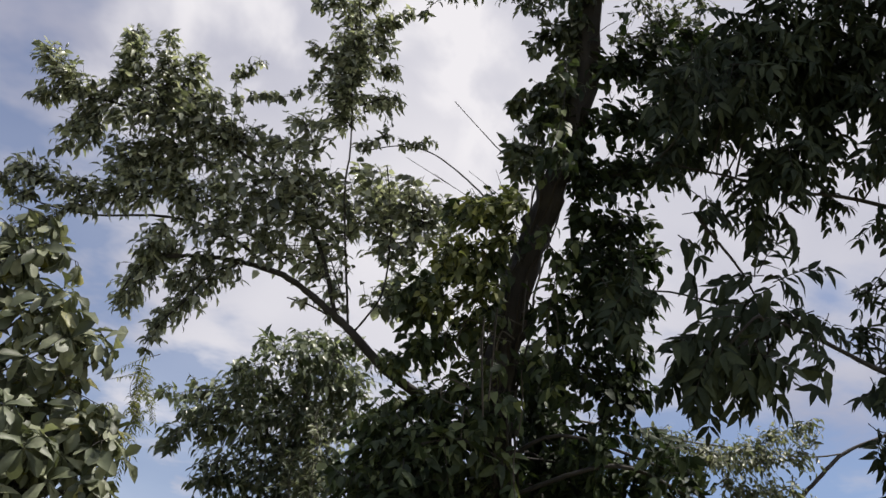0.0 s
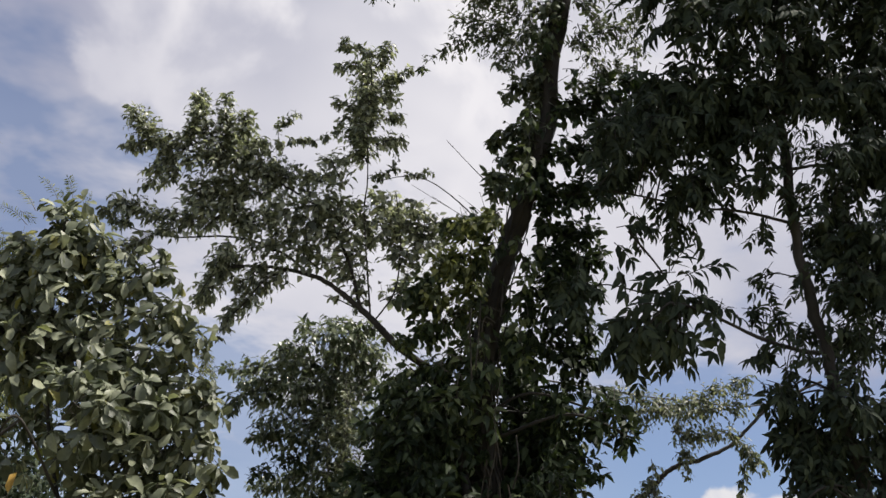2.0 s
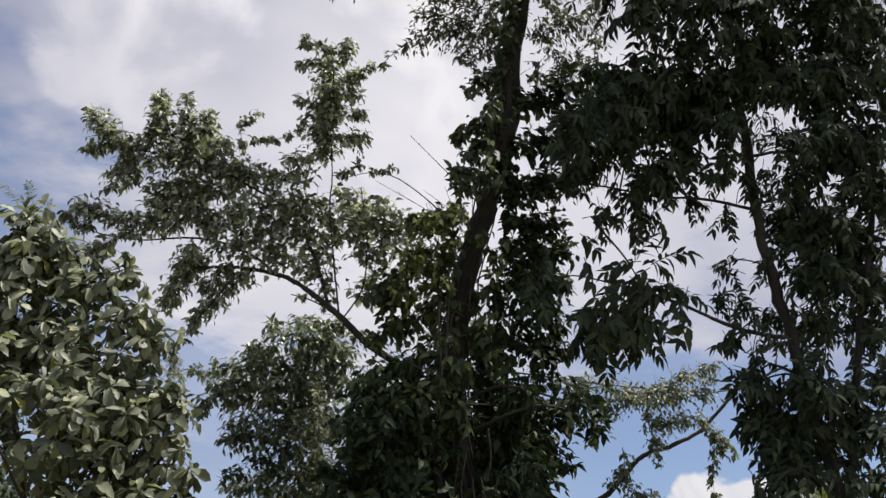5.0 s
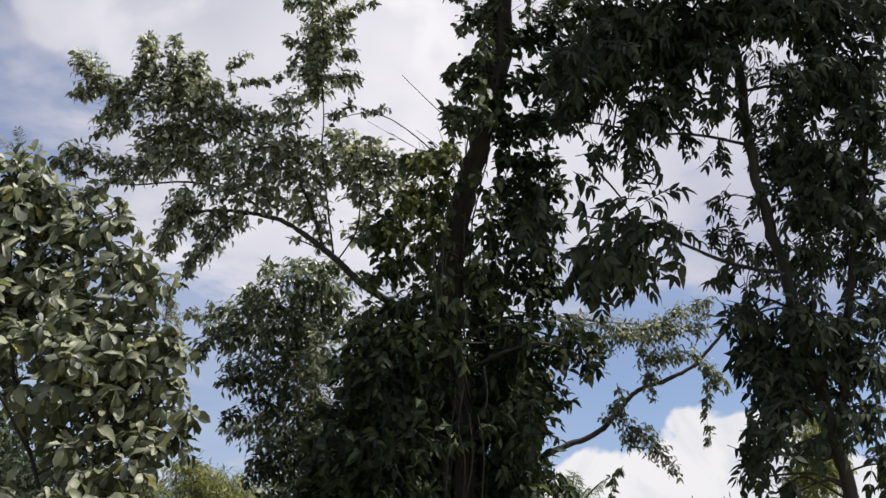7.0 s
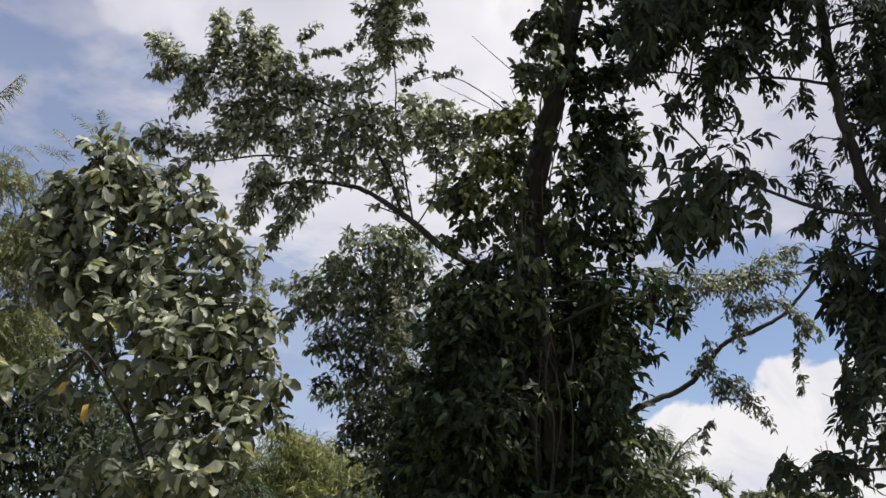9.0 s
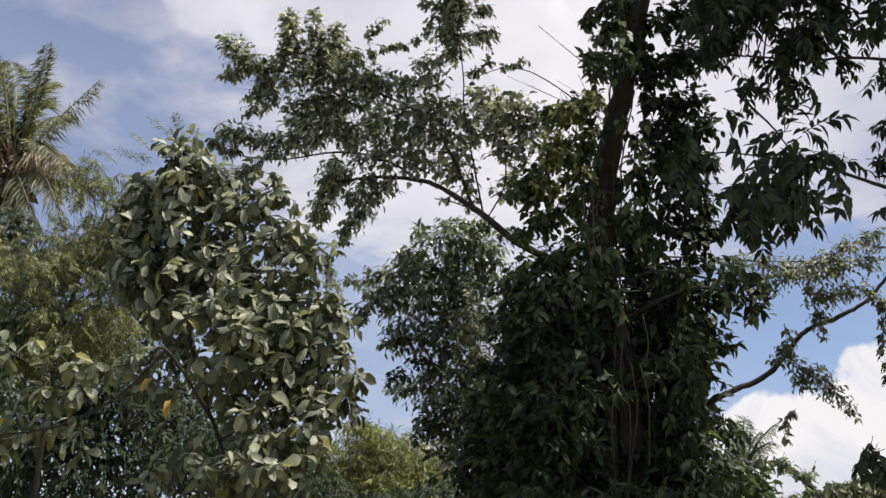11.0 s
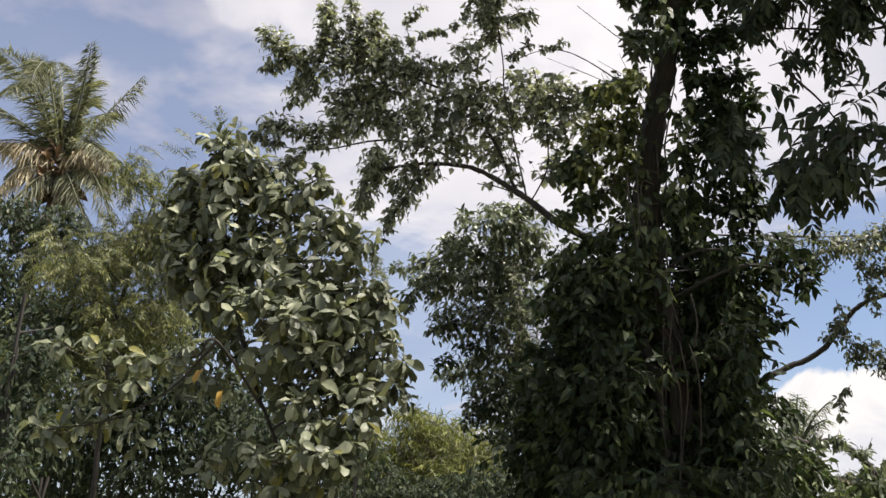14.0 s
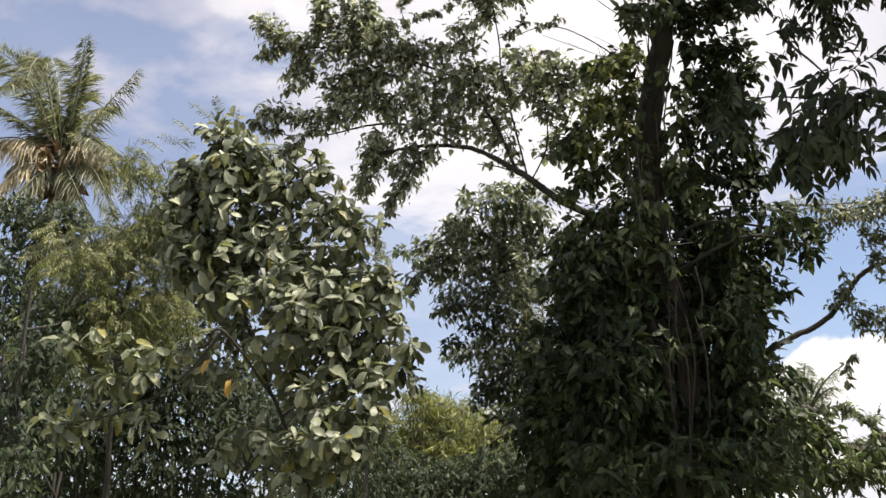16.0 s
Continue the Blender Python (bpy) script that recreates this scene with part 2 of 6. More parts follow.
BARK_GREY = bark_material("grey_bark", (0.035, 0.032, 0.03), (0.16, 0.145, 0.12))
BARK_VINE = bark_material("vine_bark", (0.012, 0.010, 0.008), (0.055, 0.045, 0.033), 12.0)
EARTH = ground_material()


# ---- builders ----
def mesh_from(name, verts, faces, material, smooth=True):
    me = bpy.data.meshes.new(name)
    me.from_pydata(verts.tolist() if isinstance(verts, np.ndarray) else verts, [],
                   faces.tolist() if isinstance(faces, np.ndarray) else faces)
    me.materials.append(material)
    if smooth:
        me.shade_smooth()
    return me


def part(name, me, parent, label="", kind=""):
    ob = new(name, me)
    ob.parent = parent
    ob.matrix_parent_inverse = parent.matrix_basis.inverted()
    return tagged(ob, label, kind=kind)


def thing(name, base, label, category, group=""):
    ob = new(name)
    ob.location = base
    ob.empty_display_size = 0.3
    return tagged(ob, label, category, group)


def smooth_line(points, per=6):
    """A Catmull-Rom line through the points."""
    p = np.array(points, float)
    p = np.vstack([2 * p[0] - p[1], p, 2 * p[-1] - p[-2]])
    out = []
    for i in range(1, len(p) - 2):
        for u in np.linspace(0, 1, per, endpoint=False):
            a, b, c, d = p[i - 1:i + 3]
            out.append(0.5 * (2 * b + (c - a) * u + (2 * a - 5 * b + 4 * c - d) * u * u + (3 * b - a - 3 * c + d) * u ** 3))
    out.append(p[-2])
    return np.array(out)


def tube(line, radii, sides=8, rough=0.0, rng=None):
    """Verts and faces of a tapered round stem along a line."""
    line = np.asarray(line, float)
    k = len(line)
    tangent = np.gradient(line, axis=0)
    tangent /= np.linalg.norm(tangent, axis=1)[:, None] + 1e-9
    ref = np.array([0.31, 0.95, 0.05])
    side = np.cross(tangent, ref)
    side /= np.linalg.norm(side, axis=1)[:, None] + 1e-9
    up = np.cross(side, tangent)
    ang = np.linspace(0, 2 * np.pi, sides, endpoint=False)
    r = np.repeat(np.asarray(radii, float)[:, None], sides, 1)
    if rough and rng is not None:
        r = r * (1 + rough * rng.normal(size=(k, sides)))
    v = line[:, None] + r[..., None] * (np.cos(ang)[None, :, None] * side[:, None] + np.sin(ang)[None, :, None] * up[:, None])
    i = np.arange(k - 1)[:, None] * sides
    a, b = np.arange(sides)[None], (np.arange(sides)[None] + 1) % sides
    f = np.stack([i + a, i + b, i + sides + b, i + sides + a], -1).reshape(-1, 4)
    return v.reshape(-1, 3), f


def joined(pieces):
    vs, fs, at = [], [], 0
    for v, f in pieces:
        vs.append(v)
        fs.append(f + at)
        at += len(v)
    return np.vstack(vs), np.vstack(fs)


def stem(name, points, r0, r1, material, parent, rng, label="", sides=9, rough=0.07, per=7):
    line = smooth_line(points, per)
    u = np.linspace(0, 1, len(line))
    line = line + rng.normal(size=line.shape) * r1 * 0.25
    v, f = tube(line, r0 + (r1 - r0) * u ** 0.8, sides, rough, rng)
    part(name, mesh_from(name, v, f, material), parent, label)
    return line


def leaf_shape(width, fold=0.25, curl=0.25, fine=True, blunt=False):
    """One blade of length 1 along +x, normal +z: folded along the midrib and curling down to a point."""
    s = np.array([0.0, 0.14, 0.34, 0.58, 0.82, 1.0]) if fine else np.array([0.0, 0.28, 0.66, 1.0])
    w = np.array([0.06, 0.62, 1.0, 0.84, 0.42, 0.0] if fine else [0.06, 0.95, 0.75, 0.0]) * width / 2
    if blunt:
        w = np.array([0.08, 0.34, 0.72, 1.0, 0.86, 0.0]) * width / 2
        s = np.array([0.0, 0.18, 0.42, 0.66, 0.88, 1.0])
    k = len(s)
    z = -curl * s ** 2
    mid = np.stack([s, 0 * s, z], 1)
    wave = 0.035 * np.sin(np.arange(k) * 2.4 + 0.5) if blunt else 0 * s     # uneven margin
    left = np.stack([s, w + wave * 0.6, z + fold * w + wave], 1)[:-1]
    right = np.stack([s + wave * 0.5, -w * 0.9 + wave * 0.5, z + fold * w - wave * 1.3], 1)[:-1]
    v = np.vstack([mid, left, right])
    f = []
    for a, sign in ((k, 1), (2 * k - 1, -1)):
        for i in range(k - 2):
            q = [i, i + 1, a + i + 1, a + i]
            f += [q[:3], [q[0], q[2], q[3]]] if sign > 0 else [q[2::-1], [q[3], q[2], q[0]]]
        q = [k - 2, k - 1, a + k - 2]
        f.append(q if sign > 0 else q[::-1])
    return v, np.array(f)


def slim_shape(width):
    """A cheap narrow leaflet: six points, four triangles, length 1 along +x."""
    v = np.array([[0, 0, 0], [0.45, width / 2, 0.04], [0.45, -width / 2, 0.04], [0.5, 0, 0.0], [1, 0, -0.15]])
    return v, np.array([[0, 3, 1], [0, 2, 3], [1, 3, 4], [3, 2, 4]])


def unit(a):
    return a / (np.linalg.norm(a, axis=-1, keepdims=True) + 1e-9)


def varied(m):
    """No two blades alike: some broader, some flatter, some more folded and curled."""
    rng = np.random.default_rng(len(m) + 7)
    m = m.copy()
    m[:, :, 1] *= rng.uniform(0.72, 1.25, (len(m), 1))
    m[:, :, 2] *= rng.uniform(0.3, 2.3, (len(m), 1))
    return m


def frames_for(axis, normal):
    x = unit(axis)
    y = unit(np.cross(normal, x))
    return np.stack([x, y, np.cross(x, y)], -1)


def leaf_mesh(name, shape, pos, axis, normal, size, material):
    v, f = shape
    m = varied(frames_for(axis, normal) * size[:, None, None])
    verts = np.einsum("nij,kj->nki", m, v) + pos[:, None]
    faces = f[None] + (np.arange(len(pos)) * len(v))[:, None, None]
    return mesh_from(name, verts.reshape(-1, 3), faces.reshape(-1, 3), material)


def leaf_parts(name, shape, pos, axis, normal, size, material, parent):
    """Single leaves as objects of their own on one mesh."""
    v, f = shape
    me = mesh_from(name, v, f, material)
    m = varied(frames_for(axis, normal) * size[:, None, None])
    inv = parent.matrix_basis.inverted()
    for i in range(len(pos)):
        ob = new(name, me)
        ob.parent = parent
        ob.matrix_parent_inverse = inv
        mat = Matrix(m[i].tolist()).to_4x4()
        mat.translation = pos[i].tolist()
        ob.matrix_basis = mat


def spread(clumps, depth, lean, thick, rng):
    """Clump centres in space: x, z and the half sizes are given, y follows the leaning front of the crown."""
    c = np.array(clumps)
    y = depth - lean * (c[:, 1] - 1.6) + rng.normal(size=len(c)) * thick
    return np.stack([c[:, 0], y, c[:, 1]], 1), np.stack([c[:, 2], (c[:, 2] + c[:, 3]) * 0.5 + thick * 0.5, c[:, 3]], 1)


def sprays(centres, sizes, counts, reach, rng, droop=0.25):
    """Twigs that grow outwards inside each clump: start points, bent mid points and tips."""
    a, b = [], []
    for c, s, k in zip(centres, sizes, counts):
        d = unit(rng.normal(size=(k, 3)))
        r = rng.uniform(0.0, 1.0, (k, 1)) ** 0.42 * 1.06
        r += (rng.uniform(size=(k, 1)) < 0.04) * rng.uniform(0.1, 0.5, (k, 1))
        tip = c + d * s * r
        way = unit(tip - c + np.array([0, 0, -droop]) * s.mean() + rng.normal(size=(k, 3)) * s * 0.35)
        a.append(tip - way * reach * rng.uniform(0.7, 1.2, (k, 1)))
        b.append(tip)
    return np.vstack(a), np.vstack(b)


def along_twigs(a, b, per, rng, sag=0.08):
    """Points on sagging twigs with the twig's direction there."""
    u = np.tile(np.linspace(0.25, 1.0, per), (len(a), 1)) + rng.uniform(-0.05, 0.05, (len(a), per))
    ln = np.linalg.norm(b - a, axis=1)[:, None, None]
    p = a[:, None] + (b - a)[:, None] * u[..., None]
    p[..., 2:] -= sag * ln * u[..., None] ** 2
    d = (b - a)[:, None] + np.zeros_like(p)
    d[..., 2:] -= 2 * sag * ln * u[..., None]
    return p, unit(d)


def twig_tubes(a, b, r, sag):
    """Thin three-sided twigs from a to b, bent by their weight."""
    ln = np.linalg.norm(b - a, axis=1)[:, None]
    mid = (a + b) / 2
    mid[:, 2:] -= sag * ln * 0.25
    end = b.copy()
    end[:, 2:] -= sag * ln
    n = len(a)
    d = unit(b - a)
    s1 = unit(np.cross(d, [0.3, 0.9, 0.1]))
    s2 = np.cross(d, s1)
    rings = []
    for p, rr in ((a, r), (mid, r * 0.75), (end, r * 0.35)):
        for k in range(3):
            t = 2 * np.pi * k / 3
            rings.append(p + rr * (math.cos(t) * s1 + math.sin(t) * s2))
    v = np.stack(rings, 1).reshape(-1, 3)
    f = []
    for lv in (0, 3):
        for k in range(3):
            f.append([lv + k, lv + (k + 1) % 3, lv + 3 + (k + 1) % 3, lv + 3 + k])
    f = np.array(f)[None] + (np.arange(n) * 9)[:, None, None]
    return v, f.reshape(-1, 4)


def boughs(centres, lines, r, rng):
    """Bent branches from the nearest stem up to each clump."""
    stems = np.vstack(lines)
    out = []
    for c in centres:
        d = stems - c
        cost = np.linalg.norm(d, axis=1) + np.maximum(d[:, 2], 0) * 0.8
        s = stems[np.argmin(cost)]
        gap = np.linalg.norm(c - s)
        if gap < 0.08:
            continue
        mid = (s + c) / 2 + rng.normal(size=3) * gap * 0.15 + np.array([0, 0, gap * 0.12])
        line = smooth_line([s, mid, c, c + (c - mid) * 0.12], 5)
        k = r * (0.6 + 0.5 * min(gap, 1.5))
        out.append(tube(line, np.linspace(k, k * 0.3, len(line)), 5))
    return out


def plain_crown(parent, clumps, depth, lean, thick, lines, rng, leaf, size, shape, reach, per, cover, bark,
                droop=0.3, hang=0.5, singles=0, sag=0.08, bough=0.016, label="", face=0.0):
    """Boughs, twigs and simple leaves filling the clumps. cover: how many times the leaves cover each clump's outline."""
    cen, siz = spread(clumps, depth, lean, thick, rng)
    leaf_area = 0.28 * size * size * 0.5
    counts = np.maximum(2, (cover * np.pi * siz[:, 0] * siz[:, 2] / leaf_area / per)).astype(int)
    a, b = sprays(cen, siz, counts, reach, rng, droop)
    p, d = along_twigs(a, b, per, rng, sag)
    p, d = p.reshape(-1, 3), d.reshape(-1, 3)
    k = len(p)
    sidew = unit(np.cross(d, rng.normal(size=(k, 3))))
    axis = unit(d * rng.uniform(0.3, 0.9, (k, 1)) + sidew * rng.uniform(0.5, 1.0, (k, 1)) + np.array([0, 0, -1]) * rng.uniform(0.2, 1.2, (k, 1)) * hang * 1.5)
    normal = unit(np.array([0, -face, 1.0]) + rng.normal(size=(k, 3)) * 0.8)
    sz = size * rng.uniform(0.45, 1.3, k)
    wood = boughs(cen, lines, bough, rng) + [twig_tubes(a, a + (b - a) * 0.8, 0.003 + size * 0.01, sag)]
    v, f = joined(wood)
    part("branchwork", mesh_from("branchwork", v, f, bark), parent, kind="stuff")
    front = np.zeros(k, bool)
    if singles:
        front[np.argsort(p[:, 1])[:singles]] = True
        leaf_parts("leaf", shape, p[front], axis[front], normal[front], sz[front], leaf, parent)
    r = ~front
    part("crown", leaf_mesh("crown", shape, p[r], axis[r], normal[r], sz[r], leaf), parent, label, kind="stuff")


def pinnate_crown(parent, clumps, depth, lean, thick, lines, rng, leaf, size, shape, stalk, pairs, cover, bark, droop=0.5, bough=0.016, hang=0.4, singles=0):
    """Compound leaves: a stalk with leaflets in pairs and one at the end."""
    cen, siz = spread(clumps, depth, lean, thick, rng)
    per = pairs * 2 + 1
    leaf_area = size * size * 0.3 * 0.5
    counts = np.maximum(2, (cover * np.pi * siz[:, 0] * siz[:, 2] / leaf_area / per)).astype(int)
    a, b = sprays(cen, siz, counts, stalk, rng, droop)
    n = len(a)
    sag = 0.22
    u = np.concatenate([np.repeat(np.linspace(0.25, 0.95, pairs), 2), [1.0]])
    side = np.concatenate([np.tile([1.0, -1.0], pairs), [0.0]])
    ln = np.linalg.norm(b - a, axis=1)[:, None, None]
    p = a[:, None] + (b - a)[:, None] * u[None, :, None]
    p[..., 2:] -= sag * ln * u[None, :, None] ** 2
    d = (b - a)[:, None] + np.zeros_like(p)
    d[..., 2:] -= 2 * sag * ln * u[None, :, None]
    d = unit(d)
    up = unit(np.array([0, -0.75, 0.7]) + rng.normal(size=(n, 1, 3)) * 0.45)
    lat = unit(np.cross(d, up))
    axis = unit(lat * side[None, :, None] + d * (0.55 + (side == 0) * 1.0)[None, :, None] + np.array([0, 0, -hang]) + rng.normal(size=p.shape) * 0.15)
    normal = unit(up + rng.normal(size=p.shape) * 0.25)
    sz = (size * rng.uniform(0.75, 1.15, (n, per)))
    v, f = joined(boughs(cen, lines, bough, rng) + [twig_tubes(a, b, 0.003 + size * 0.012, sag)])
    part("branchwork", mesh_from("branchwork", v, f, bark), parent, kind="stuff")
    p, axis, normal, sz = p.reshape(-1, 3), axis.reshape(-1, 3), normal.reshape(-1, 3), sz.ravel()
    front = np.zeros(len(p), bool)
    if singles:
        front[np.argsort(p[:, 1])[:singles]] = True
        leaf_parts("leaflet", shape, p[front], axis[front], normal[front], sz[front], leaf, parent)
    r = ~front
    part("crown", leaf_mesh("crown", shape, p[r], axis[r], normal[r], sz[r], leaf), parent, kind="stuff")


def leafy_arms(parent, arms, depth, lean, rng, leaf, size, shape, cover, step, bark, hang=0.5, rise=0.15, wood=0.006, singles=0,
               sag=0.15, face=0.35, thick=0.9, rosette=0, loose=1.0, label=""):
    """Leafy shoots along each arm. An arm is a row of x, z and the shoots' length there; y follows the leaning front of the crown.
    cover: how many times leaves cover the arm's outline; step: between leaves on a shoot; rosette: leaves whorled at the shoot's end instead."""
    base, tip, wooden = [], [], []
    for arm in arms:
        a = np.array(arm, float)
        y = depth - lean * (a[:, 1] - 1.6)
        y = y + np.cumsum(rng.normal(size=len(a))) * a[:, 2].mean() * 0.5
        line = smooth_line(np.stack([a[:, 0], y, a[:, 1] + (0.12 if rosette else 0.4) * size], 1), 6)
        w = np.interp(np.linspace(0, len(a) - 1, len(line)), np.arange(len(a)), a[:, 2])
        wooden.append(tube(line, np.linspace(wood, wood * 0.35, len(line)), 5))
        run = np.concatenate([[0], np.cumsum(np.linalg.norm(np.diff(line, axis=0), axis=1))])
        mean = np.interp(np.linspace(0, run[-1], 60), run, w).mean()
        per = rosette or mean * 0.6 / step + 2.0
        blade = (0.40 if rosette else 0.26) * size * size
        k = max(3, int(cover * run[-1] * 2.6 * (mean + 0.3 * size) / (blade * per)))
        share = np.concatenate([[0], np.cumsum((w[1:] + w[:-1] + 0.6 * size) * np.diff(run))])      # more shoots where the arm is thicker
        at = np.interp(rng.uniform(0, share[-1], k), share, run)
        at[-1] = run[-1]
        p = np.stack([np.interp(at, run, line[:, c]) for c in range(3)], 1)
        d = unit(np.stack([np.interp(at, run, np.gradient(line[:, c])) for c in range(3)], 1))
        ww = np.interp(at, run, w)[:, None]
        out = rng.normal(size=(k, 3)) * (1, thick, 1)
        out = unit(out - d * (out * d).sum(1, keepdims=True))
        way = unit(out * loose + d * rng.uniform(0.1, 0.9, (k, 1)) + np.array([0, 0, rise]))
        ln = np.maximum(ww * 1.5 * rng.uniform(0.03, 1.0, (k, 1)) ** 0.55, size * 0.5)
        base.append(p)
        tip.append(p + way * ln)
    a, b = np.vstack(base), np.vstack(tip)
    ln = np.linalg.norm(b - a, axis=1)
    n = np.full(len(a), rosette) if rosette else np.maximum(2, np.ceil(ln * 0.55 / step)).astype(int) + 1
    who = np.repeat(np.arange(len(a)), n)
    order = np.arange(len(who)) - np.repeat(np.cumsum(n) - n, n)
    k = len(who)
    bare = np.clip(1.0 - 1.2 * step * n / (ln + 1e-6), 0.0, 0.75)[who] * rng.uniform(0.4, 1.0, len(a))[who]
    u = np.clip(1.0 - 0.12 * rng.uniform(size=k), 0, 1) if rosette else np.clip(bare + (1 - bare) * (order + rng.uniform(0.3, 1.0, k)) / np.repeat(n, n), 0.1, 1.0)
    d = (b - a)[who]
    p = a[who] + d * u[:, None]
    p[:, 2] -= sag * ln[who] * u ** 2
    d[:, 2] -= 2 * sag * ln[who] * u
    d = unit(d)
    s1 = unit(np.cross(d, np.array([0.15, -0.5, 0.85]) + rng.normal(size=(k, 3)) * 0.3))
    s2 = np.cross(d, s1)
    down = np.array([0, 0, -1.0])
    if rosette:
        turn = order * 2 * np.pi / rosette + rng.normal(size=k) * 0.35 + rng.uniform(0, 6.28, len(a))[who]
        out = np.cos(turn)[:, None] * s1 + np.sin(turn)[:, None] * s2
        axis = unit(out + d * rng.uniform(0.0, 0.7, (k, 1)) + down * rng.uniform(-0.1, 1.0, (k, 1)) * hang)
        normal = unit(d * 0.7 + np.array([0, -face, 0.9]) + rng.normal(size=(k, 3)) * 0.35)
        p = p + axis * size * 0.1
    else:
        out = s1 * np.where(order % 2, 1.0, -1.0)[:, None] + s2 * rng.normal(size=(k, 1)) * 0.35
        axis = unit(out * rng.uniform(0.4, 1.0, (k, 1)) + d * rng.uniform(0.2, 0.9, (k, 1)) + down * rng.uniform(0.0, 1.3, (k, 1)) * hang)
        normal = unit(np.array([0, -face, 1.0]) + rng.normal(size=(k, 3)) * 0.55)
    sz = size * rng.uniform(0.6, 1.25, k) * (1.0 if rosette else 1.0 - 0.3 * u)
    v, f = joined(wooden + [twig_tubes(a, b, 0.002 + size * 0.012, sag)])
    part("branchwork", mesh_from("branchwork", v, f, bark), parent, kind="stuff")
    front = np.zeros(k, bool)
    if singles:
        front[np.argsort(p[:, 1])[:singles]] = True
        leaf_parts("leaf", shape, p[front], axis[front], normal[front], sz[front], leaf, parent)
    r = ~front
    part("crown", leaf_mesh("crown", shape, p[r], axis[r], normal[r], sz[r], leaf), parent, label, kind="stuff")


def compound_leaves(parent, spans, depth, lean, rng, leaf, size, shape, pairs, bark):
    """Feathered leaves one by one: a bent stalk from x, z to x, z with leaflets in pairs and one at its end."""
    for x0, z0, x1, z1 in spans:
        off = rng.normal() * 0.12
        a = np.array([x0, depth - lean * (z0 - 1.6) + off, z0])
        b = np.array([x1, depth - lean * (z1 - 1.6) + off + rng.normal() * 0.1, z1])
        ln = np.linalg.norm(b - a)
        mid = (a + b) / 2 + np.array([0, 0, 0.1 * ln])
        line = smooth_line([a, mid, b], 6)
        n = max(2, min(pairs, int(ln / (size * 0.34))))
        u = np.concatenate([np.repeat(np.linspace(0.22, 0.93, n), 2), [1.0]])
        side = np.concatenate([np.tile([1.0, -1.0], n), [0.0]])[:, None]
        at = u * (len(line) - 1)
        i = np.minimum(at.astype(int), len(line) - 2)
        p = line[i] + (line[i + 1] - line[i]) * (at - i)[:, None]
        d = unit(line[i + 1] - line[i])
        flat = unit(np.array([0, -1.0, 0.55]) + rng.normal(size=3) * 0.4)
        lat = unit(np.cross(flat, d))
        axis = unit(lat * side + d * (0.75 + (side == 0)) + np.array([0, 0, -0.3]) + rng.normal(size=p.shape) * 0.12)
        normal = unit(flat + rng.normal(size=p.shape) * 0.3)
        sz = size * rng.uniform(0.8, 1.12, len(p)) * (0.75 + 0.25 * np.sin(np.pi * u))
        v, f = shape
        m = varied(frames_for(axis, normal) * sz[:, None, None])
        lv = (np.einsum("nij,kj->nki", m, v) + p[:, None]).reshape(-1, 3)
        lf = (f[None] + (np.arange(len(p)) * len(v))[:, None, None]).reshape(-1, 3)
        blade = part("compound_leaf", mesh_from("compound_leaf", lv, lf, leaf), parent)
        rv, rf = tube(line, np.linspace(0.005, 0.002, len(line)), 4)
        part("leaf_stalk", mesh_from("leaf_stalk", rv, rf, bark), blade)


def palm_frond(parent, root, bow, tip, material, rng, leaflet, name="frond", label="", pairs=46, hang=1.0):
    """One feather frond: a bowed rib with long drooping leaflets on both sides."""
    root, bow, tip = np.array(root), np.array(bow), np.array(tip)
    line = smooth_line([root, root * 0.55 + bow * 0.45 + (bow - tip) * 0.06, bow, bow * 0.45 + tip * 0.55 + (bow - root) * 0.07, tip], 10)
    rib = tube(line, np.linspace(0.05, 0.008, len(line)), 5)
    k = np.linspace(0.16, 0.995, pairs)
    idx = np.repeat(k, 2) * (len(line) - 1)
    i0 = np.minimum(idx.astype(int), len(line) - 2)
    fr = (idx - i0)[:, None]
    p = line[i0] * (1 - fr) + line[i0 + 1] * fr
    d = unit(line[i0 + 1] - line[i0])
    side = np.tile([1.0, -1.0], pairs)[:, None]
    lat = unit(np.cross(d, np.array([rng.normal() * 0.3, -0.35, 1.0])))
    axis = unit(lat * side + d * rng.uniform(0.4, 0.9, (len(p), 1)) + np.array([0, 0, -hang]) * rng.uniform(0.4, 1.5, (len(p), 1)) + rng.normal(size=p.shape) * 0.08)
    normal = unit(np.array([0, 0, 1.0]) + rng.normal(size=p.shape) * 0.5)
    kk = np.repeat(k, 2)
    sz = leaflet * np.sin(np.pi * np.clip(kk * 0.80 + 0.14, 0, 1)) ** 0.6 * rng.uniform(0.7, 1.1, len(p))
    v, f = slim_shape(0.05)
    m = frames_for(axis, normal) * sz[:, None, None]
    lv = (np.einsum("nij,kj->nki", m, v) + p[:, None]).reshape(-1, 3)
    lf = (f[None] + (np.arange(len(p)) * len(v))[:, None, None]).reshape(-1, 3)
    rv, rf = rib
    rib = part(name, mesh_from(name, rv, rf, material), parent, label)
    part("leaf_fringe", mesh_from("leaf_fringe", lv, lf, material), rib, kind="stuff")


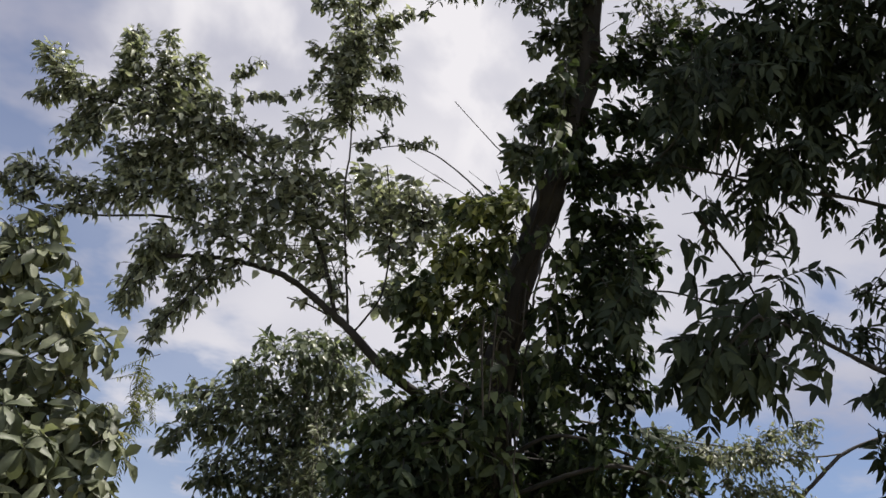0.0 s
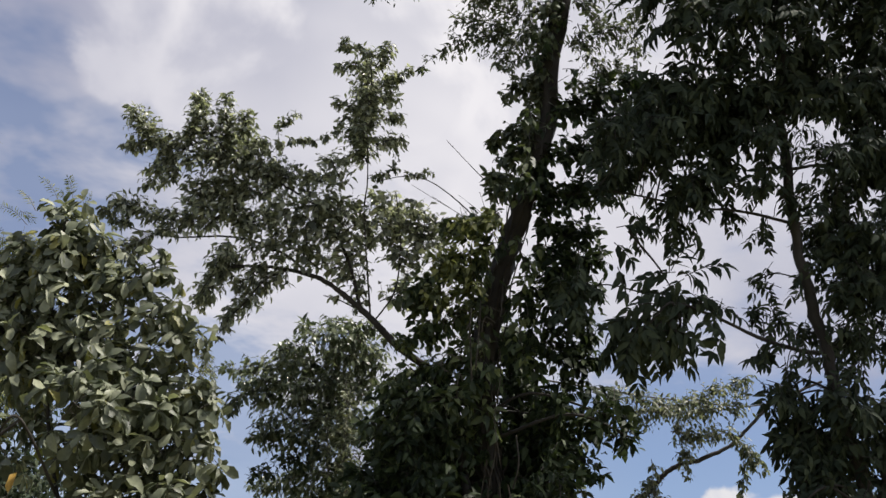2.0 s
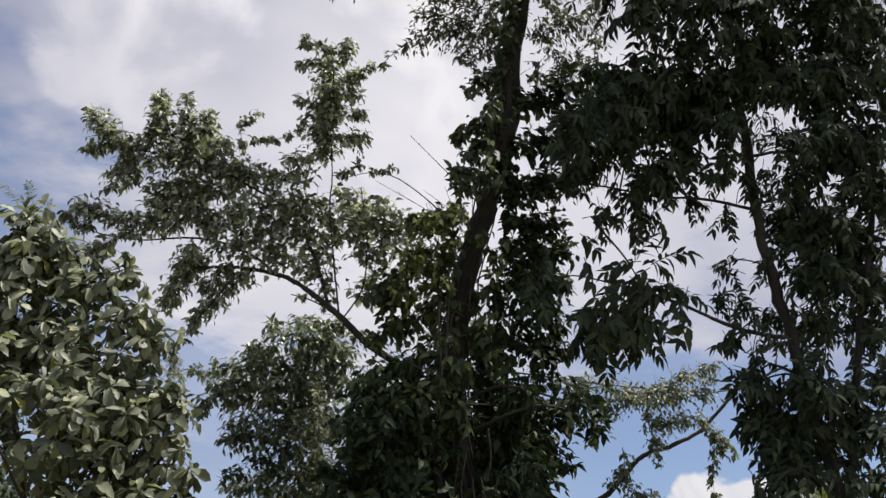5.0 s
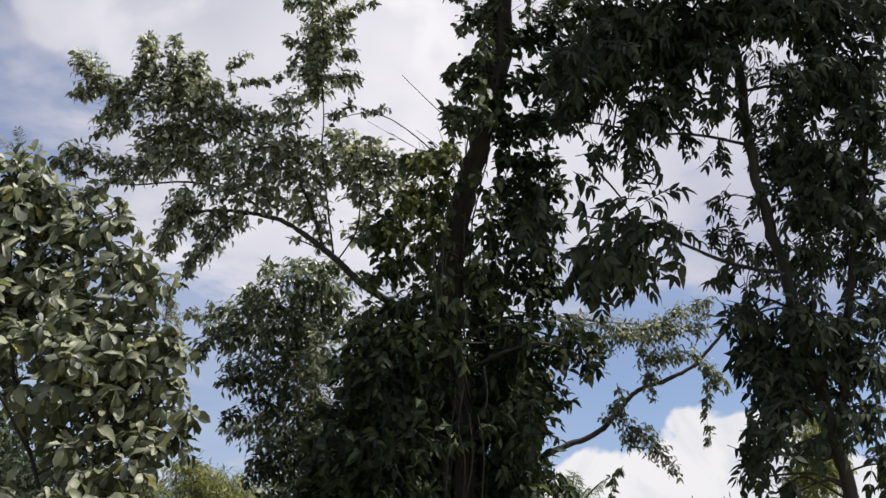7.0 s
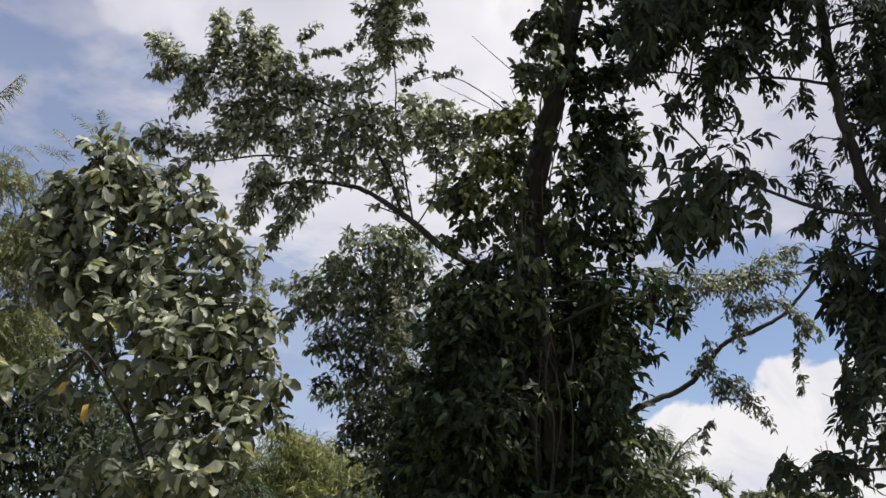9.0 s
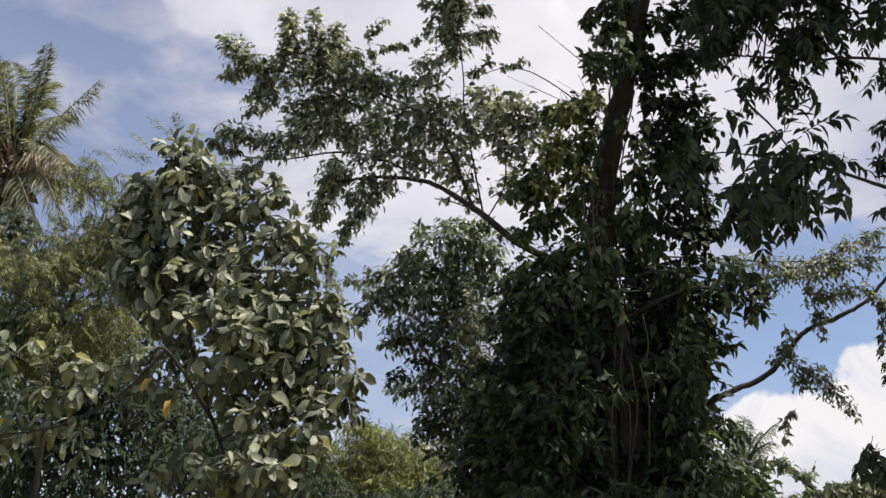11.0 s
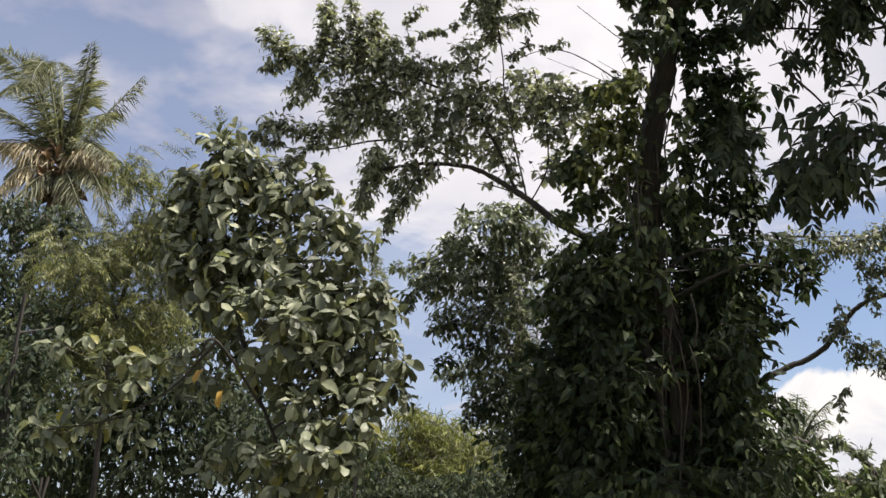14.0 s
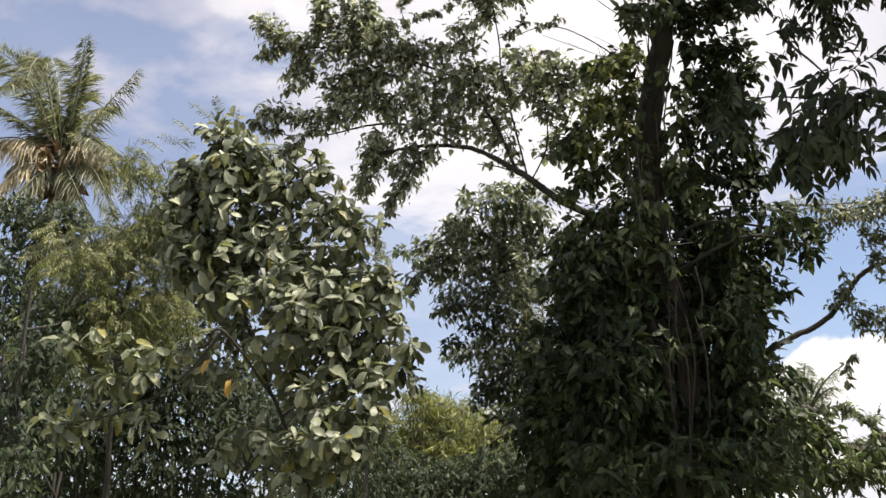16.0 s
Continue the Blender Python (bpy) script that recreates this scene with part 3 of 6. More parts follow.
# ---- ground ----
def make_ground():
    """One sheet out to the horizon, gently uneven near by."""
    ring = [0, 3, 6, 9, 12, 16, 20, 26, 34, 46, 70, 120, 300, 900, 3000]
    sect = 72
    verts, faces = [(0, 8, 0)], []
    for r in ring[1:]:
        for k in range(sect):
            t = 2 * math.pi * k / sect
            x, y = r * math.cos(t), 8 + r * math.sin(t)
            h = 0.10 * noise.noise(Vector((x * 0.25, y * 0.25, 0))) if r < 60 else 0.0
            verts.append((x, y, h))
    for k in range(sect):
        faces.append((0, 1 + k, 1 + (k + 1) % sect))
    for i in range(len(ring) - 2):
        a, b = 1 + i * sect, 1 + (i + 1) * sect
        for k in range(sect):
            faces.append((a + k, b + k, b + (k + 1) % sect, a + (k + 1) % sect))
    ob = new("ground", mesh_from("ground", verts, faces, EARTH))
    tagged(ob, "uneven earth ground with patches of short grass", "ground", kind="structure")


make_ground()

# ---- shapes of leaf ----
OVATE = leaf_shape(0.48, 0.30, 0.22, False)
IVY = leaf_shape(0.64, 0.2, 0.25, False)
BROAD = leaf_shape(0.52, 0.34, 0.4, True, True)
LEAFLET = leaf_shape(0.42, 0.25, 0.3, False)
FINE = slim_shape(0.22)
REED = slim_shape(0.12)


def footed(points):
    """The same stem carried down to the ground."""
    x, y, z = points[0]
    return [(x + 0.05, y + 0.05, -0.1), (x + 0.02, y + 0.02, z * 0.5), *points]


def sleeve(lines, step, lo, hi, rng, z0=0.0):
    """Small clumps strung along stems, as x, z and half sizes."""
    out = []
    for line in lines:
        at = np.concatenate([[0], np.cumsum(np.linalg.norm(np.diff(line, axis=0), axis=1))])
        for d in np.arange(step / 2, at[-1], step):
            k = min(np.searchsorted(at, d), len(line) - 1)
            if line[k][2] > z0:
                r = rng.uniform(lo, hi)
                out.append((line[k][0] + rng.normal() * r * 0.7, line[k][2] + rng.normal() * r * 0.5, r, r * 0.8))
    return out


# ---- the tall tree wrapped in vines ----
VINE_TRUNK = [(1.25, 10.1, 2.38), (1.21, 10.0, 2.8), (1.06, 9.78, 3.7), (0.94, 9.59, 4.46), (0.86, 9.41, 5.17), (0.97, 9.2, 6.01), (1.13, 9.01, 6.75), (1.26, 8.83, 7.5), (1.35, 8.4, 9.21), (1.44, 8.1, 10.4)]
VINE_SUNNY = [[(0.87, 6.23, 0.15), (0.6, 6.16, 0.17), (0.37, 6.06, 0.12)], [(0.81, 5.98, 0.1), (0.54, 5.85, 0.18), (0.31, 5.74, 0.15)], [(0.73, 5.57, 0.13), (0.46, 5.49, 0.17), (0.25, 5.44, 0.13)]]
VINE_DEEP = [(1.63, 4.41, 0.47, 0.62), (1.59, 3.56, 0.46, 0.69), (0.37, 4.34, 0.63, 0.55), (0.62, 3.79, 0.86, 0.7), (-0.0, 3.48, 0.55, 0.71), (0.42, 2.94, 1.09, 0.62), (1.29, 3.03, 0.69, 0.69), (0.72, 2.46, 1.77, 0.39), (1.02, 4.21, 0.55, 0.7), (1.32, 5.1, 0.32, 0.4), (1.18, 5.43, 0.29, 0.32), (1.52, 4.79, 0.32, 0.32)]
VINE_LOW = [(1.65, 4.68, 0.47, 0.39), (2.07, 4.61, 0.33, 0.25), (1.67, 4.19, 0.37, 0.43), (1.6, 3.72, 0.37, 0.46), (1.64, 3.13, 0.42, 0.46), (0.32, 4.56, 0.55, 0.47), (0.36, 4.12, 0.5, 0.55), (0.08, 4.13, 0.39, 0.55), (0.0, 3.59, 0.51, 0.55), (0.39, 3.47, 0.59, 0.63), (-0.3, 3.05, 0.43, 0.55), (0.42, 2.94, 0.93, 0.54), (1.43, 3.03, 0.38, 0.69), (1.48, 4.15, 0.26, 0.62), (1.81, 2.71, 0.42, 0.38), (0.72, 2.46, 1.54, 0.39), (2.33, 4.5, 0.17, 0.14), (0.05, 4.79, 0.29, 0.29)]
VINE_HEAD = [[(1.34, 9.24, 0.19), (1.0, 9.23, 0.21), (0.68, 9.26, 0.19)], [(1.18, 8.89, 0.22), (0.87, 8.85, 0.25), (0.54, 8.98, 0.22), (0.25, 9.13, 0.15)], [(0.49, 9.21, 0.13), (0.12, 9.13, 0.15), (-0.18, 9.06, 0.14), (-0.48, 8.93, 0.12), (-0.68, 8.77, 0.09), (-0.78, 8.8, 0.03)], [(0.86, 8.59, 0.19), (0.48, 8.58, 0.19), (0.19, 8.46, 0.14), (-0.03, 8.3, 0.07), (-0.13, 8.2, 0.03)], [(1.14, 8.56, 0.19), (0.9, 8.4, 0.12), (0.72, 8.09, 0.05)], [(1.16, 8.23, 0.12), (0.98, 8.25, 0.1), (0.81, 8.0, 0.07)], [(1.46, 8.99, 0.19), (1.7, 9.15, 0.21), (1.84, 9.4, 0.16)], [(1.48, 8.53, 0.15), (1.79, 8.7, 0.2), (2.0, 8.88, 0.17)], [(1.51, 8.11, 0.15), (1.81, 8.24, 0.17), (2.06, 8.43, 0.11)]]
VINE_FRINGE = [[(1.15, 8.01, 0.12), (0.94, 7.88, 0.11), (0.81, 7.78, 0.05)], [(1.09, 7.53, 0.11), (0.89, 7.4, 0.12), (0.72, 7.29, 0.04)], [(1.08, 7.25, 0.11), (0.91, 7.14, 0.1), (0.81, 7.07, 0.04)], [(1.08, 6.89, 0.14), (0.85, 6.87, 0.11), (0.7, 6.89, 0.04)], [(1.0, 6.73, 0.13), (0.77, 6.68, 0.07)], [(1.21, 8.96, 0.14), (1.21, 8.43, 0.12), (1.15, 7.98, 0.12), (1.09, 7.53, 0.11), (1.07, 7.22, 0.11)]]
VINE_SIDE = [[(1.25, 7.8, 0.16), (1.59, 7.77, 0.23), (1.95, 7.97, 0.22)], [(1.26, 7.3, 0.14), (1.59, 7.28, 0.25), (1.96, 7.32, 0.23), (2.16, 7.52, 0.12)], [(1.23, 6.82, 0.14), (1.56, 6.79, 0.23), (1.86, 6.88, 0.23), (2.09, 7.07, 0.11)], [(1.29, 6.52, 0.08), (1.62, 6.44, 0.2), (1.88, 6.55, 0.15)], [(1.38, 6.01, 0.13), (1.64, 6.03, 0.2), (1.94, 6.15, 0.14)], [(1.55, 5.68, 0.2), (1.81, 5.71, 0.16), (1.94, 5.49, 0.09), (1.97, 5.37, 0.04)], [(1.46, 5.34, 0.18), (1.7, 5.19, 0.21), (1.93, 5.16, 0.11)], [(1.77, 5.93, 0.15), (2.0, 5.87, 0.09)], [(2.06, 8.21, 0.16), (2.38, 8.12, 0.18), (2.15, 7.77, 0.18)]]
VINE_LEFT = [[(0.89, 5.58, 0.17), (0.56, 5.41, 0.19), (0.26, 5.24, 0.17), (0.03, 5.07, 0.09)], [(0.86, 5.19, 0.19), (0.49, 4.99, 0.21), (0.12, 4.84, 0.18), (-0.13, 4.67, 0.09)], [(0.9, 4.77, 0.21), (0.48, 4.57, 0.23), (0.06, 4.4, 0.2), (-0.26, 4.27, 0.11)], [(0.93, 4.35, 0.22), (0.51, 4.21, 0.23), (0.04, 4.06, 0.19)], [(0.8, 5.96, 0.15), (0.42, 5.78, 0.17), (0.18, 5.64, 0.12), (0.02, 5.49, 0.07)], [(0.88, 6.42, 0.13), (0.7, 6.4, 0.11), (0.5, 6.3, 0.1), (0.32, 6.22, 0.05)], [(0.72, 6.23, 0.08), (0.6, 6.32, 0.08)], [(0.06, 5.44, 0.09), (0.2, 5.43, 0.1), (0.34, 5.52, 0.1)]]
VINE_COVER = [[(0.99, 6.22, 0.12), (1.16, 5.9, 0.13), (1.14, 5.45, 0.13), (1.23, 5.03, 0.12)], [(1.28, 6.25, 0.11), (1.36, 5.86, 0.13), (1.34, 5.42, 0.13), (1.39, 4.99, 0.13)], [(0.77, 6.14, 0.12), (0.75, 5.69, 0.14), (0.76, 5.25, 0.15), (0.83, 4.83, 0.15)], [(1.07, 7.51, 0.08), (1.08, 7.03, 0.1), (1.02, 6.62, 0.11)]]
VINE_CROWN = [[(1.07, 9.18, 0.19), (0.83, 9.08, 0.19), (0.57, 9.12, 0.18), (0.4, 8.9, 0.11)], [(0.99, 9.37, 0.19), (0.61, 9.39, 0.19), (0.17, 9.38, 0.16)], [(0.79, 8.68, 0.15), (0.53, 8.78, 0.15), (0.22, 8.81, 0.12)], [(1.1, 8.78, 0.15), (0.87, 8.56, 0.14), (0.7, 8.34, 0.07)], [(1.51, 9.3, 0.16), (1.78, 8.99, 0.16), (2.02, 8.76, 0.12)], [(1.54, 8.77, 0.12), (1.69, 8.39, 0.14), (1.95, 8.16, 0.14)], [(2.16, 9.1, 0.16), (2.24, 8.58, 0.15), (2.14, 8.25, 0.12)]]
VINE_INNER = [[(1.23, 7.21, 0.11), (1.32, 6.8, 0.12), (1.35, 6.39, 0.12)], [(1.38, 6.33, 0.12), (1.48, 5.88, 0.13), (1.49, 5.43, 0.13)], [(1.54, 6.59, 0.13), (1.68, 6.25, 0.13), (1.64, 5.9, 0.12)], [(1.24, 5.86, 0.09), (1.33, 5.42, 0.1), (1.32, 5.09, 0.09)], [(1.66, 5.56, 0.11), (1.8, 5.3, 0.13), (2.03, 5.21, 0.08)]]
VINE_TUFT = [[(0.34, 4.46, 0.11), (0.6, 4.53, 0.13), (0.87, 4.46, 0.12), (1.02, 4.32, 0.07)], [(0.43, 3.57, 0.08), (0.69, 3.63, 0.12), (0.95, 3.55, 0.08)], [(1.41, 3.37, 0.1), (1.61, 3.22, 0.12), (1.85, 3.08, 0.11)], [(1.16, 3.63, 0.07), (1.37, 3.78, 0.08)]]
VINE_HANGERS = [[(0.97, 8.66, 5.05), (0.98, 8.73, 4.69), (1.01, 8.8, 4.33), (1.04, 8.88, 3.97)], [(1.0, 8.85, 4.08), (1.01, 8.93, 3.72), (1.02, 9.0, 3.33), (0.99, 9.15, 2.6)], [(1.07, 8.91, 3.82), (1.06, 8.98, 3.43), (1.07, 9.06, 3.03), (1.03, 9.15, 2.6)], [(1.19, 8.91, 3.82), (1.22, 8.96, 3.53), (1.25, 9.02, 3.23), (1.28, 9.09, 2.89)], [(0.66, 8.6, 5.37), (0.68, 8.66, 5.06), (0.7, 8.73, 4.69)], [(0.95, 8.88, 3.97), (0.95, 8.97, 3.52), (0.92, 9.05, 3.08), (0.94, 9.15, 2.6)], [(1.15, 8.82, 4.23), (1.17, 8.88, 3.97), (1.18, 8.92, 3.77)], [(0.74, 8.58, 5.43), (0.77, 8.65, 5.11), (0.75, 8.71, 4.8)]]
VINE_SKIRT = [[(1.65, 4.96, 0.17), (1.96, 4.89, 0.15), (2.25, 4.79, 0.1), (2.38, 4.66, 0.04)], [(1.62, 4.52, 0.19), (1.99, 4.51, 0.16), (2.31, 4.5, 0.1), (2.41, 4.4, 0.03)], [(1.6, 4.15, 0.19), (1.9, 4.19, 0.14), (2.1, 4.03, 0.06)], [(1.69, 3.77, 0.16), (1.98, 3.74, 0.08)], [(1.62, 3.46, 0.18), (1.95, 3.38, 0.16), (2.15, 3.17, 0.1)], [(0.71, 4.71, 0.19), (0.38, 4.66, 0.22), (0.1, 4.56, 0.2)], [(0.86, 4.32, 0.19), (0.48, 4.22, 0.24), (0.09, 4.07, 0.22)], [(0.89, 3.79, 0.19), (0.46, 3.69, 0.25), (0.02, 3.53, 0.24)], [(0.86, 3.15, 0.22), (0.44, 3.11, 0.27), (0.0, 3.0, 0.25)], [(1.28, 3.05, 0.21), (1.65, 2.99, 0.24), (1.95, 2.84, 0.19)]]


def make_vine_tree():
    rng = np.random.default_rng(11)
    t = thing("vine_tree", (1.3, 10.15, 0), "tall dark tree trunk smothered in climbing vines and hanging stems", "tree")
    line = stem("trunk", footed(VINE_TRUNK), 0.19, 0.085, BARK_DARK, t, rng, sides=18, rough=0.16)
    plain_crown(t, VINE_DEEP, 11.0, 0.25, 0.2, [line], rng, LEAF_VINE_SHADED, 0.11, IVY, 0.35, 7, 2.2, BARK_DARK, hang=0.6)
    plain_crown(t, VINE_LOW, 10.2, 0.25, 0.4, [line], rng, LEAF_VINE_SHADED, 0.115, OVATE, 0.42, 9, 1.5, BARK_DARK, droop=0.2, hang=0.45, singles=150)
    leafy_arms(t, VINE_HEAD, 10.25, 0.25, rng, LEAF_TOP_LIT, 0.085, OVATE, 1.4, 0.055, BARK_DARK, hang=0.6)
    leafy_arms(t, VINE_CROWN, 10.3, 0.25, rng, LEAF_TOP_LIT, 0.085, OVATE, 1.3, 0.055, BARK_DARK, hang=0.6)
    leafy_arms(t, VINE_INNER, 10.2, 0.25, rng, LEAF_VINE_SHADED, 0.11, IVY, 2.3, 0.065, BARK_DARK, hang=0.8)
    leafy_arms(t, VINE_FRINGE, 10.1, 0.25, rng, LEAF_TOP_LIT, 0.12, IVY, 2.6, 0.07, BARK_DARK, hang=0.8)
    leafy_arms(t, VINE_SIDE, 10.25, 0.25, rng, LEAF_VINE_SHADED, 0.12, IVY, 3.6, 0.07, BARK_DARK, hang=0.7)
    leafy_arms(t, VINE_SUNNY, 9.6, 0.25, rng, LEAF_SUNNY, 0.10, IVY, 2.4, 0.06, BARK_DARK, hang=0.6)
    leafy_arms(t, VINE_COVER, 9.9, 0.25, rng, LEAF_HALF_LIT, 0.12, IVY, 0.7, 0.07, BARK_DARK, hang=0.9)
    leafy_arms(t, VINE_LEFT, 10.0, 0.25, rng, LEAF_HALF_LIT, 0.12, IVY, 3.0, 0.07, BARK_DARK, hang=0.7)
    leafy_arms(t, VINE_SKIRT, 10.0, 0.2, rng, LEAF_VINE_SHADED, 0.16, OVATE, 1.9, 0.09, BARK_DARK, hang=0.35, face=0.6, singles=150)
    leafy_arms(t, VINE_TUFT, 9.6, 0.2, rng, LEAF_HALF_LIT, 0.17, OVATE, 1.5, 0.1, BARK_DARK, hang=0.4, face=0.6, singles=40)
    plain_crown(t, sleeve([line], 0.28, 0.1, 0.22, rng, 3.0), 10.0, 0.25, 0.1, [line], rng, LEAF_VINE_SHADED, 0.10, IVY, 0.22, 6, 0.4, BARK_DARK, hang=0.8, face=0.5, bough=0.006)
    # stems that climb and hang along the trunk
    for pts in VINE_HANGERS:
        v, f = tube(smooth_line(np.array(pts) + rng.normal(size=(len(pts), 3)) * 0.035, 6), np.full((len(pts) - 1) * 6 + 1, rng.uniform(0.004, 0.008)), 5)
        part("vine", mesh_from("vine", v, f, BARK_VINE), t)
    # woody stems wound up the trunk
    low = line[(line[:, 2] > 0.2) & (line[:, 2] < 7.4)][::2]
    for i in range(7):
        turn, rate = rng.uniform(-2.8, -0.3), rng.uniform(-0.5, 0.5)
        a = turn + rate * low[:, 2] * 0.5 + np.sin(low[:, 2] * rng.uniform(1.5, 3.0) + i) * 0.35
        r = 0.20 - 0.013 * low[:, 2] + rng.uniform(0.0, 0.05)
        wound = low + np.stack([np.cos(a) * r, np.sin(a) * r, 0 * a], 1)
        stem("climbing_stem", [tuple(q) for q in wound], rng.uniform(0.012, 0.028), 0.007, BARK_VINE, t, rng, sides=6, per=3)
    # short loops of stem close to the trunk
    for i in range(10):
        z = rng.uniform(4.6, 5.9)
        q = line[np.argmin(abs(line[:, 2] - z))] + np.array([rng.normal() * 0.14, rng.uniform(-0.5, -0.25), 0])
        w, h = rng.normal() * 0.16, rng.uniform(0.08, 0.22)
        stem("vine", [q, q + np.array([w, -0.03, h * 0.3]), q + np.array([w * 1.2, 0, -h]), q + np.array([w * 0.3, 0.02, -h * 1.5])], 0.007, 0.004, BARK_GREY, t, rng, sides=5, per=5)


make_vine_tree()

# ---- the limb that leans out over the gap, with its leafy arms ----
SLANT_LIMB = [(0.51, 9.5, 4.79), (0.01, 9.4, 5.18), (-0.3, 9.34, 5.43), (-0.55, 9.3, 5.6), (-0.86, 9.26, 5.77), (-1.21, 9.24, 5.82), (-1.56, 9.25, 5.82), (-1.78, 9.26, 5.78)]
SLANT_TWIN = [(-0.27, 9.35, 5.41), (-0.33, 9.34, 5.46), (-0.61, 9.31, 5.57), (-0.81, 9.3, 5.61)]
SLANT_SPIRE = [(-0.31, 9.34, 5.44), (-0.43, 9.19, 6.05), (-0.51, 9.07, 6.51), (-0.52, 8.98, 6.86), (-0.59, 8.85, 7.4), (-0.61, 8.72, 7.9), (-0.68, 8.65, 8.21)]
SLANT_UPPER = [(-0.42, 9.32, 5.52), (-0.6, 9.21, 5.97), (-0.88, 9.1, 6.41), (-1.33, 9.04, 6.66), (-1.82, 8.99, 6.84), (-2.3, 8.97, 6.91), (-2.78, 8.96, 6.95)]
SLANT_LOWER = [(-0.98, 9.25, 5.79), (-1.23, 9.21, 5.96), (-1.59, 9.18, 6.07), (-1.94, 9.18, 6.08), (-2.34, 9.19, 6.02), (-2.74, 9.19, 6.04), (-3.04, 9.17, 6.12)]
SLANT_TOP = [(-1.7, 9.0, 6.8), (-2.01, 8.96, 6.94), (-2.26, 8.9, 7.19), (-2.36, 8.84, 7.45)]
SLANT_DROP = [(-1.21, 9.24, 5.82), (-1.42, 9.28, 5.69), (-1.57, 9.33, 5.47), (-1.71, 9.38, 5.29), (-1.8, 9.42, 5.11)]
SLANT_DROP_B = [(-1.56, 9.25, 5.82), (-1.78, 9.25, 5.79), (-1.96, 9.28, 5.66), (-2.05, 9.33, 5.48)]
SLANT_HEART = [(-0.27, 9.35, 5.41), (-0.1, 9.27, 5.73), (-0.09, 9.17, 6.14), (-0.16, 9.06, 6.54), (-0.21, 9.01, 6.75)]
SLANT_KNOB = [[(-2.42, 6.9, 0.18), (-2.63, 6.92, 0.2), (-2.85, 7.02, 0.2), (-2.97, 7.14, 0.13), (-3.03, 7.22, 0.05)], [(-2.52, 6.83, 0.16), (-2.7, 6.75, 0.15), (-2.75, 6.59, 0.11), (-2.76, 6.55, 0.05)], [(-2.19, 6.95, 0.18), (-2.29, 7.18, 0.17), (-2.35, 7.4, 0.1), (-2.38, 7.52, 0.04)], [(-2.05, 7.0, 0.18), (-2.06, 7.27, 0.12), (-2.1, 7.47, 0.05)], [(-1.91, 7.01, 0.15), (-1.85, 7.23, 0.11), (-1.87, 7.37, 0.04)], [(-2.36, 6.9, 0.13), (-2.41, 7.05, 0.08), (-2.4, 7.17, 0.04)], [(-2.31, 6.96, 0.15), (-2.02, 6.97, 0.18), (-1.73, 7.02, 0.12), (-1.6, 7.01, 0.05)], [(-2.86, 6.91, 0.08), (-2.98, 6.85, 0.05), (-3.05, 6.83, 0.02)], [(-2.5, 6.71, 0.13), (-2.54, 6.59, 0.08), (-2.57, 6.52, 0.03)]]
SLANT_GLOSS = [[(-1.33, 6.72, 0.2), (-1.7, 6.78, 0.22), (-2.05, 6.81, 0.21), (-2.4, 6.77, 0.15)], [(-1.48, 6.49, 0.22), (-1.84, 6.57, 0.23), (-2.18, 6.51, 0.2), (-2.37, 6.4, 0.1)], [(-1.62, 6.27, 0.2), (-1.97, 6.29, 0.21), (-2.25, 6.23, 0.17)], [(-1.29, 6.42, 0.18), (-1.51, 6.28, 0.2), (-1.72, 6.14, 0.16)]]
SLANT_LEFT = [[(-1.96, 6.17, 0.12), (-2.3, 6.15, 0.14), (-2.65, 6.18, 0.16), (-2.93, 6.24, 0.15), (-3.06, 6.32, 0.07)], [(-2.4, 6.07, 0.08), (-2.64, 5.96, 0.11), (-2.85, 5.84, 0.13), (-3.03, 5.71, 0.08)], [(-2.86, 6.08, 0.12), (-3.02, 6.1, 0.09), (-3.13, 6.16, 0.03)], [(-1.84, 5.99, 0.13), (-1.85, 5.84, 0.1), (-1.89, 5.75, 0.07)], [(-1.69, 5.92, 0.13), (-1.9, 5.78, 0.14), (-2.02, 5.64, 0.14), (-2.05, 5.49, 0.11), (-2.06, 5.41, 0.05)], [(-1.78, 5.76, 0.09), (-1.9, 5.61, 0.11), (-2.0, 5.43, 0.06)], [(-1.21, 5.78, 0.12), (-1.42, 5.66, 0.14), (-1.57, 5.47, 0.11), (-1.71, 5.3, 0.1), (-1.77, 5.17, 0.07), (-1.79, 5.05, 0.03)], [(-1.44, 5.83, 0.12), (-1.62, 5.64, 0.09), (-1.72, 5.57, 0.06)]]
SLANT_AIRY = [[(-0.38, 5.59, 0.11), (-0.53, 5.92, 0.27), (-0.69, 6.25, 0.29), (-0.95, 6.46, 0.28)], [(-0.87, 5.83, 0.16), (-1.11, 5.92, 0.26), (-1.37, 6.09, 0.27)], [(-0.91, 6.17, 0.28), (-1.16, 6.32, 0.28), (-1.38, 6.41, 0.24)], [(-0.44, 6.16, 0.28), (-0.43, 6.52, 0.3), (-0.4, 6.82, 0.21)], [(-0.07, 5.97, 0.18), (-0.16, 6.37, 0.27), (-0.14, 6.63, 0.21), (-0.21, 6.77, 0.1)], [(0.14, 6.16, 0.18), (0.13, 6.43, 0.22), (-0.01, 6.65, 0.11)], [(-0.99, 6.75, 0.22), (-1.09, 6.91, 0.09)], [(-0.74, 6.66, 0.22), (-0.88, 6.85, 0.17), (-0.94, 6.94, 0.07)], [(-0.24, 5.64, 0.15), (-0.1, 5.73, 0.18), (0.07, 5.82, 0.15)]]
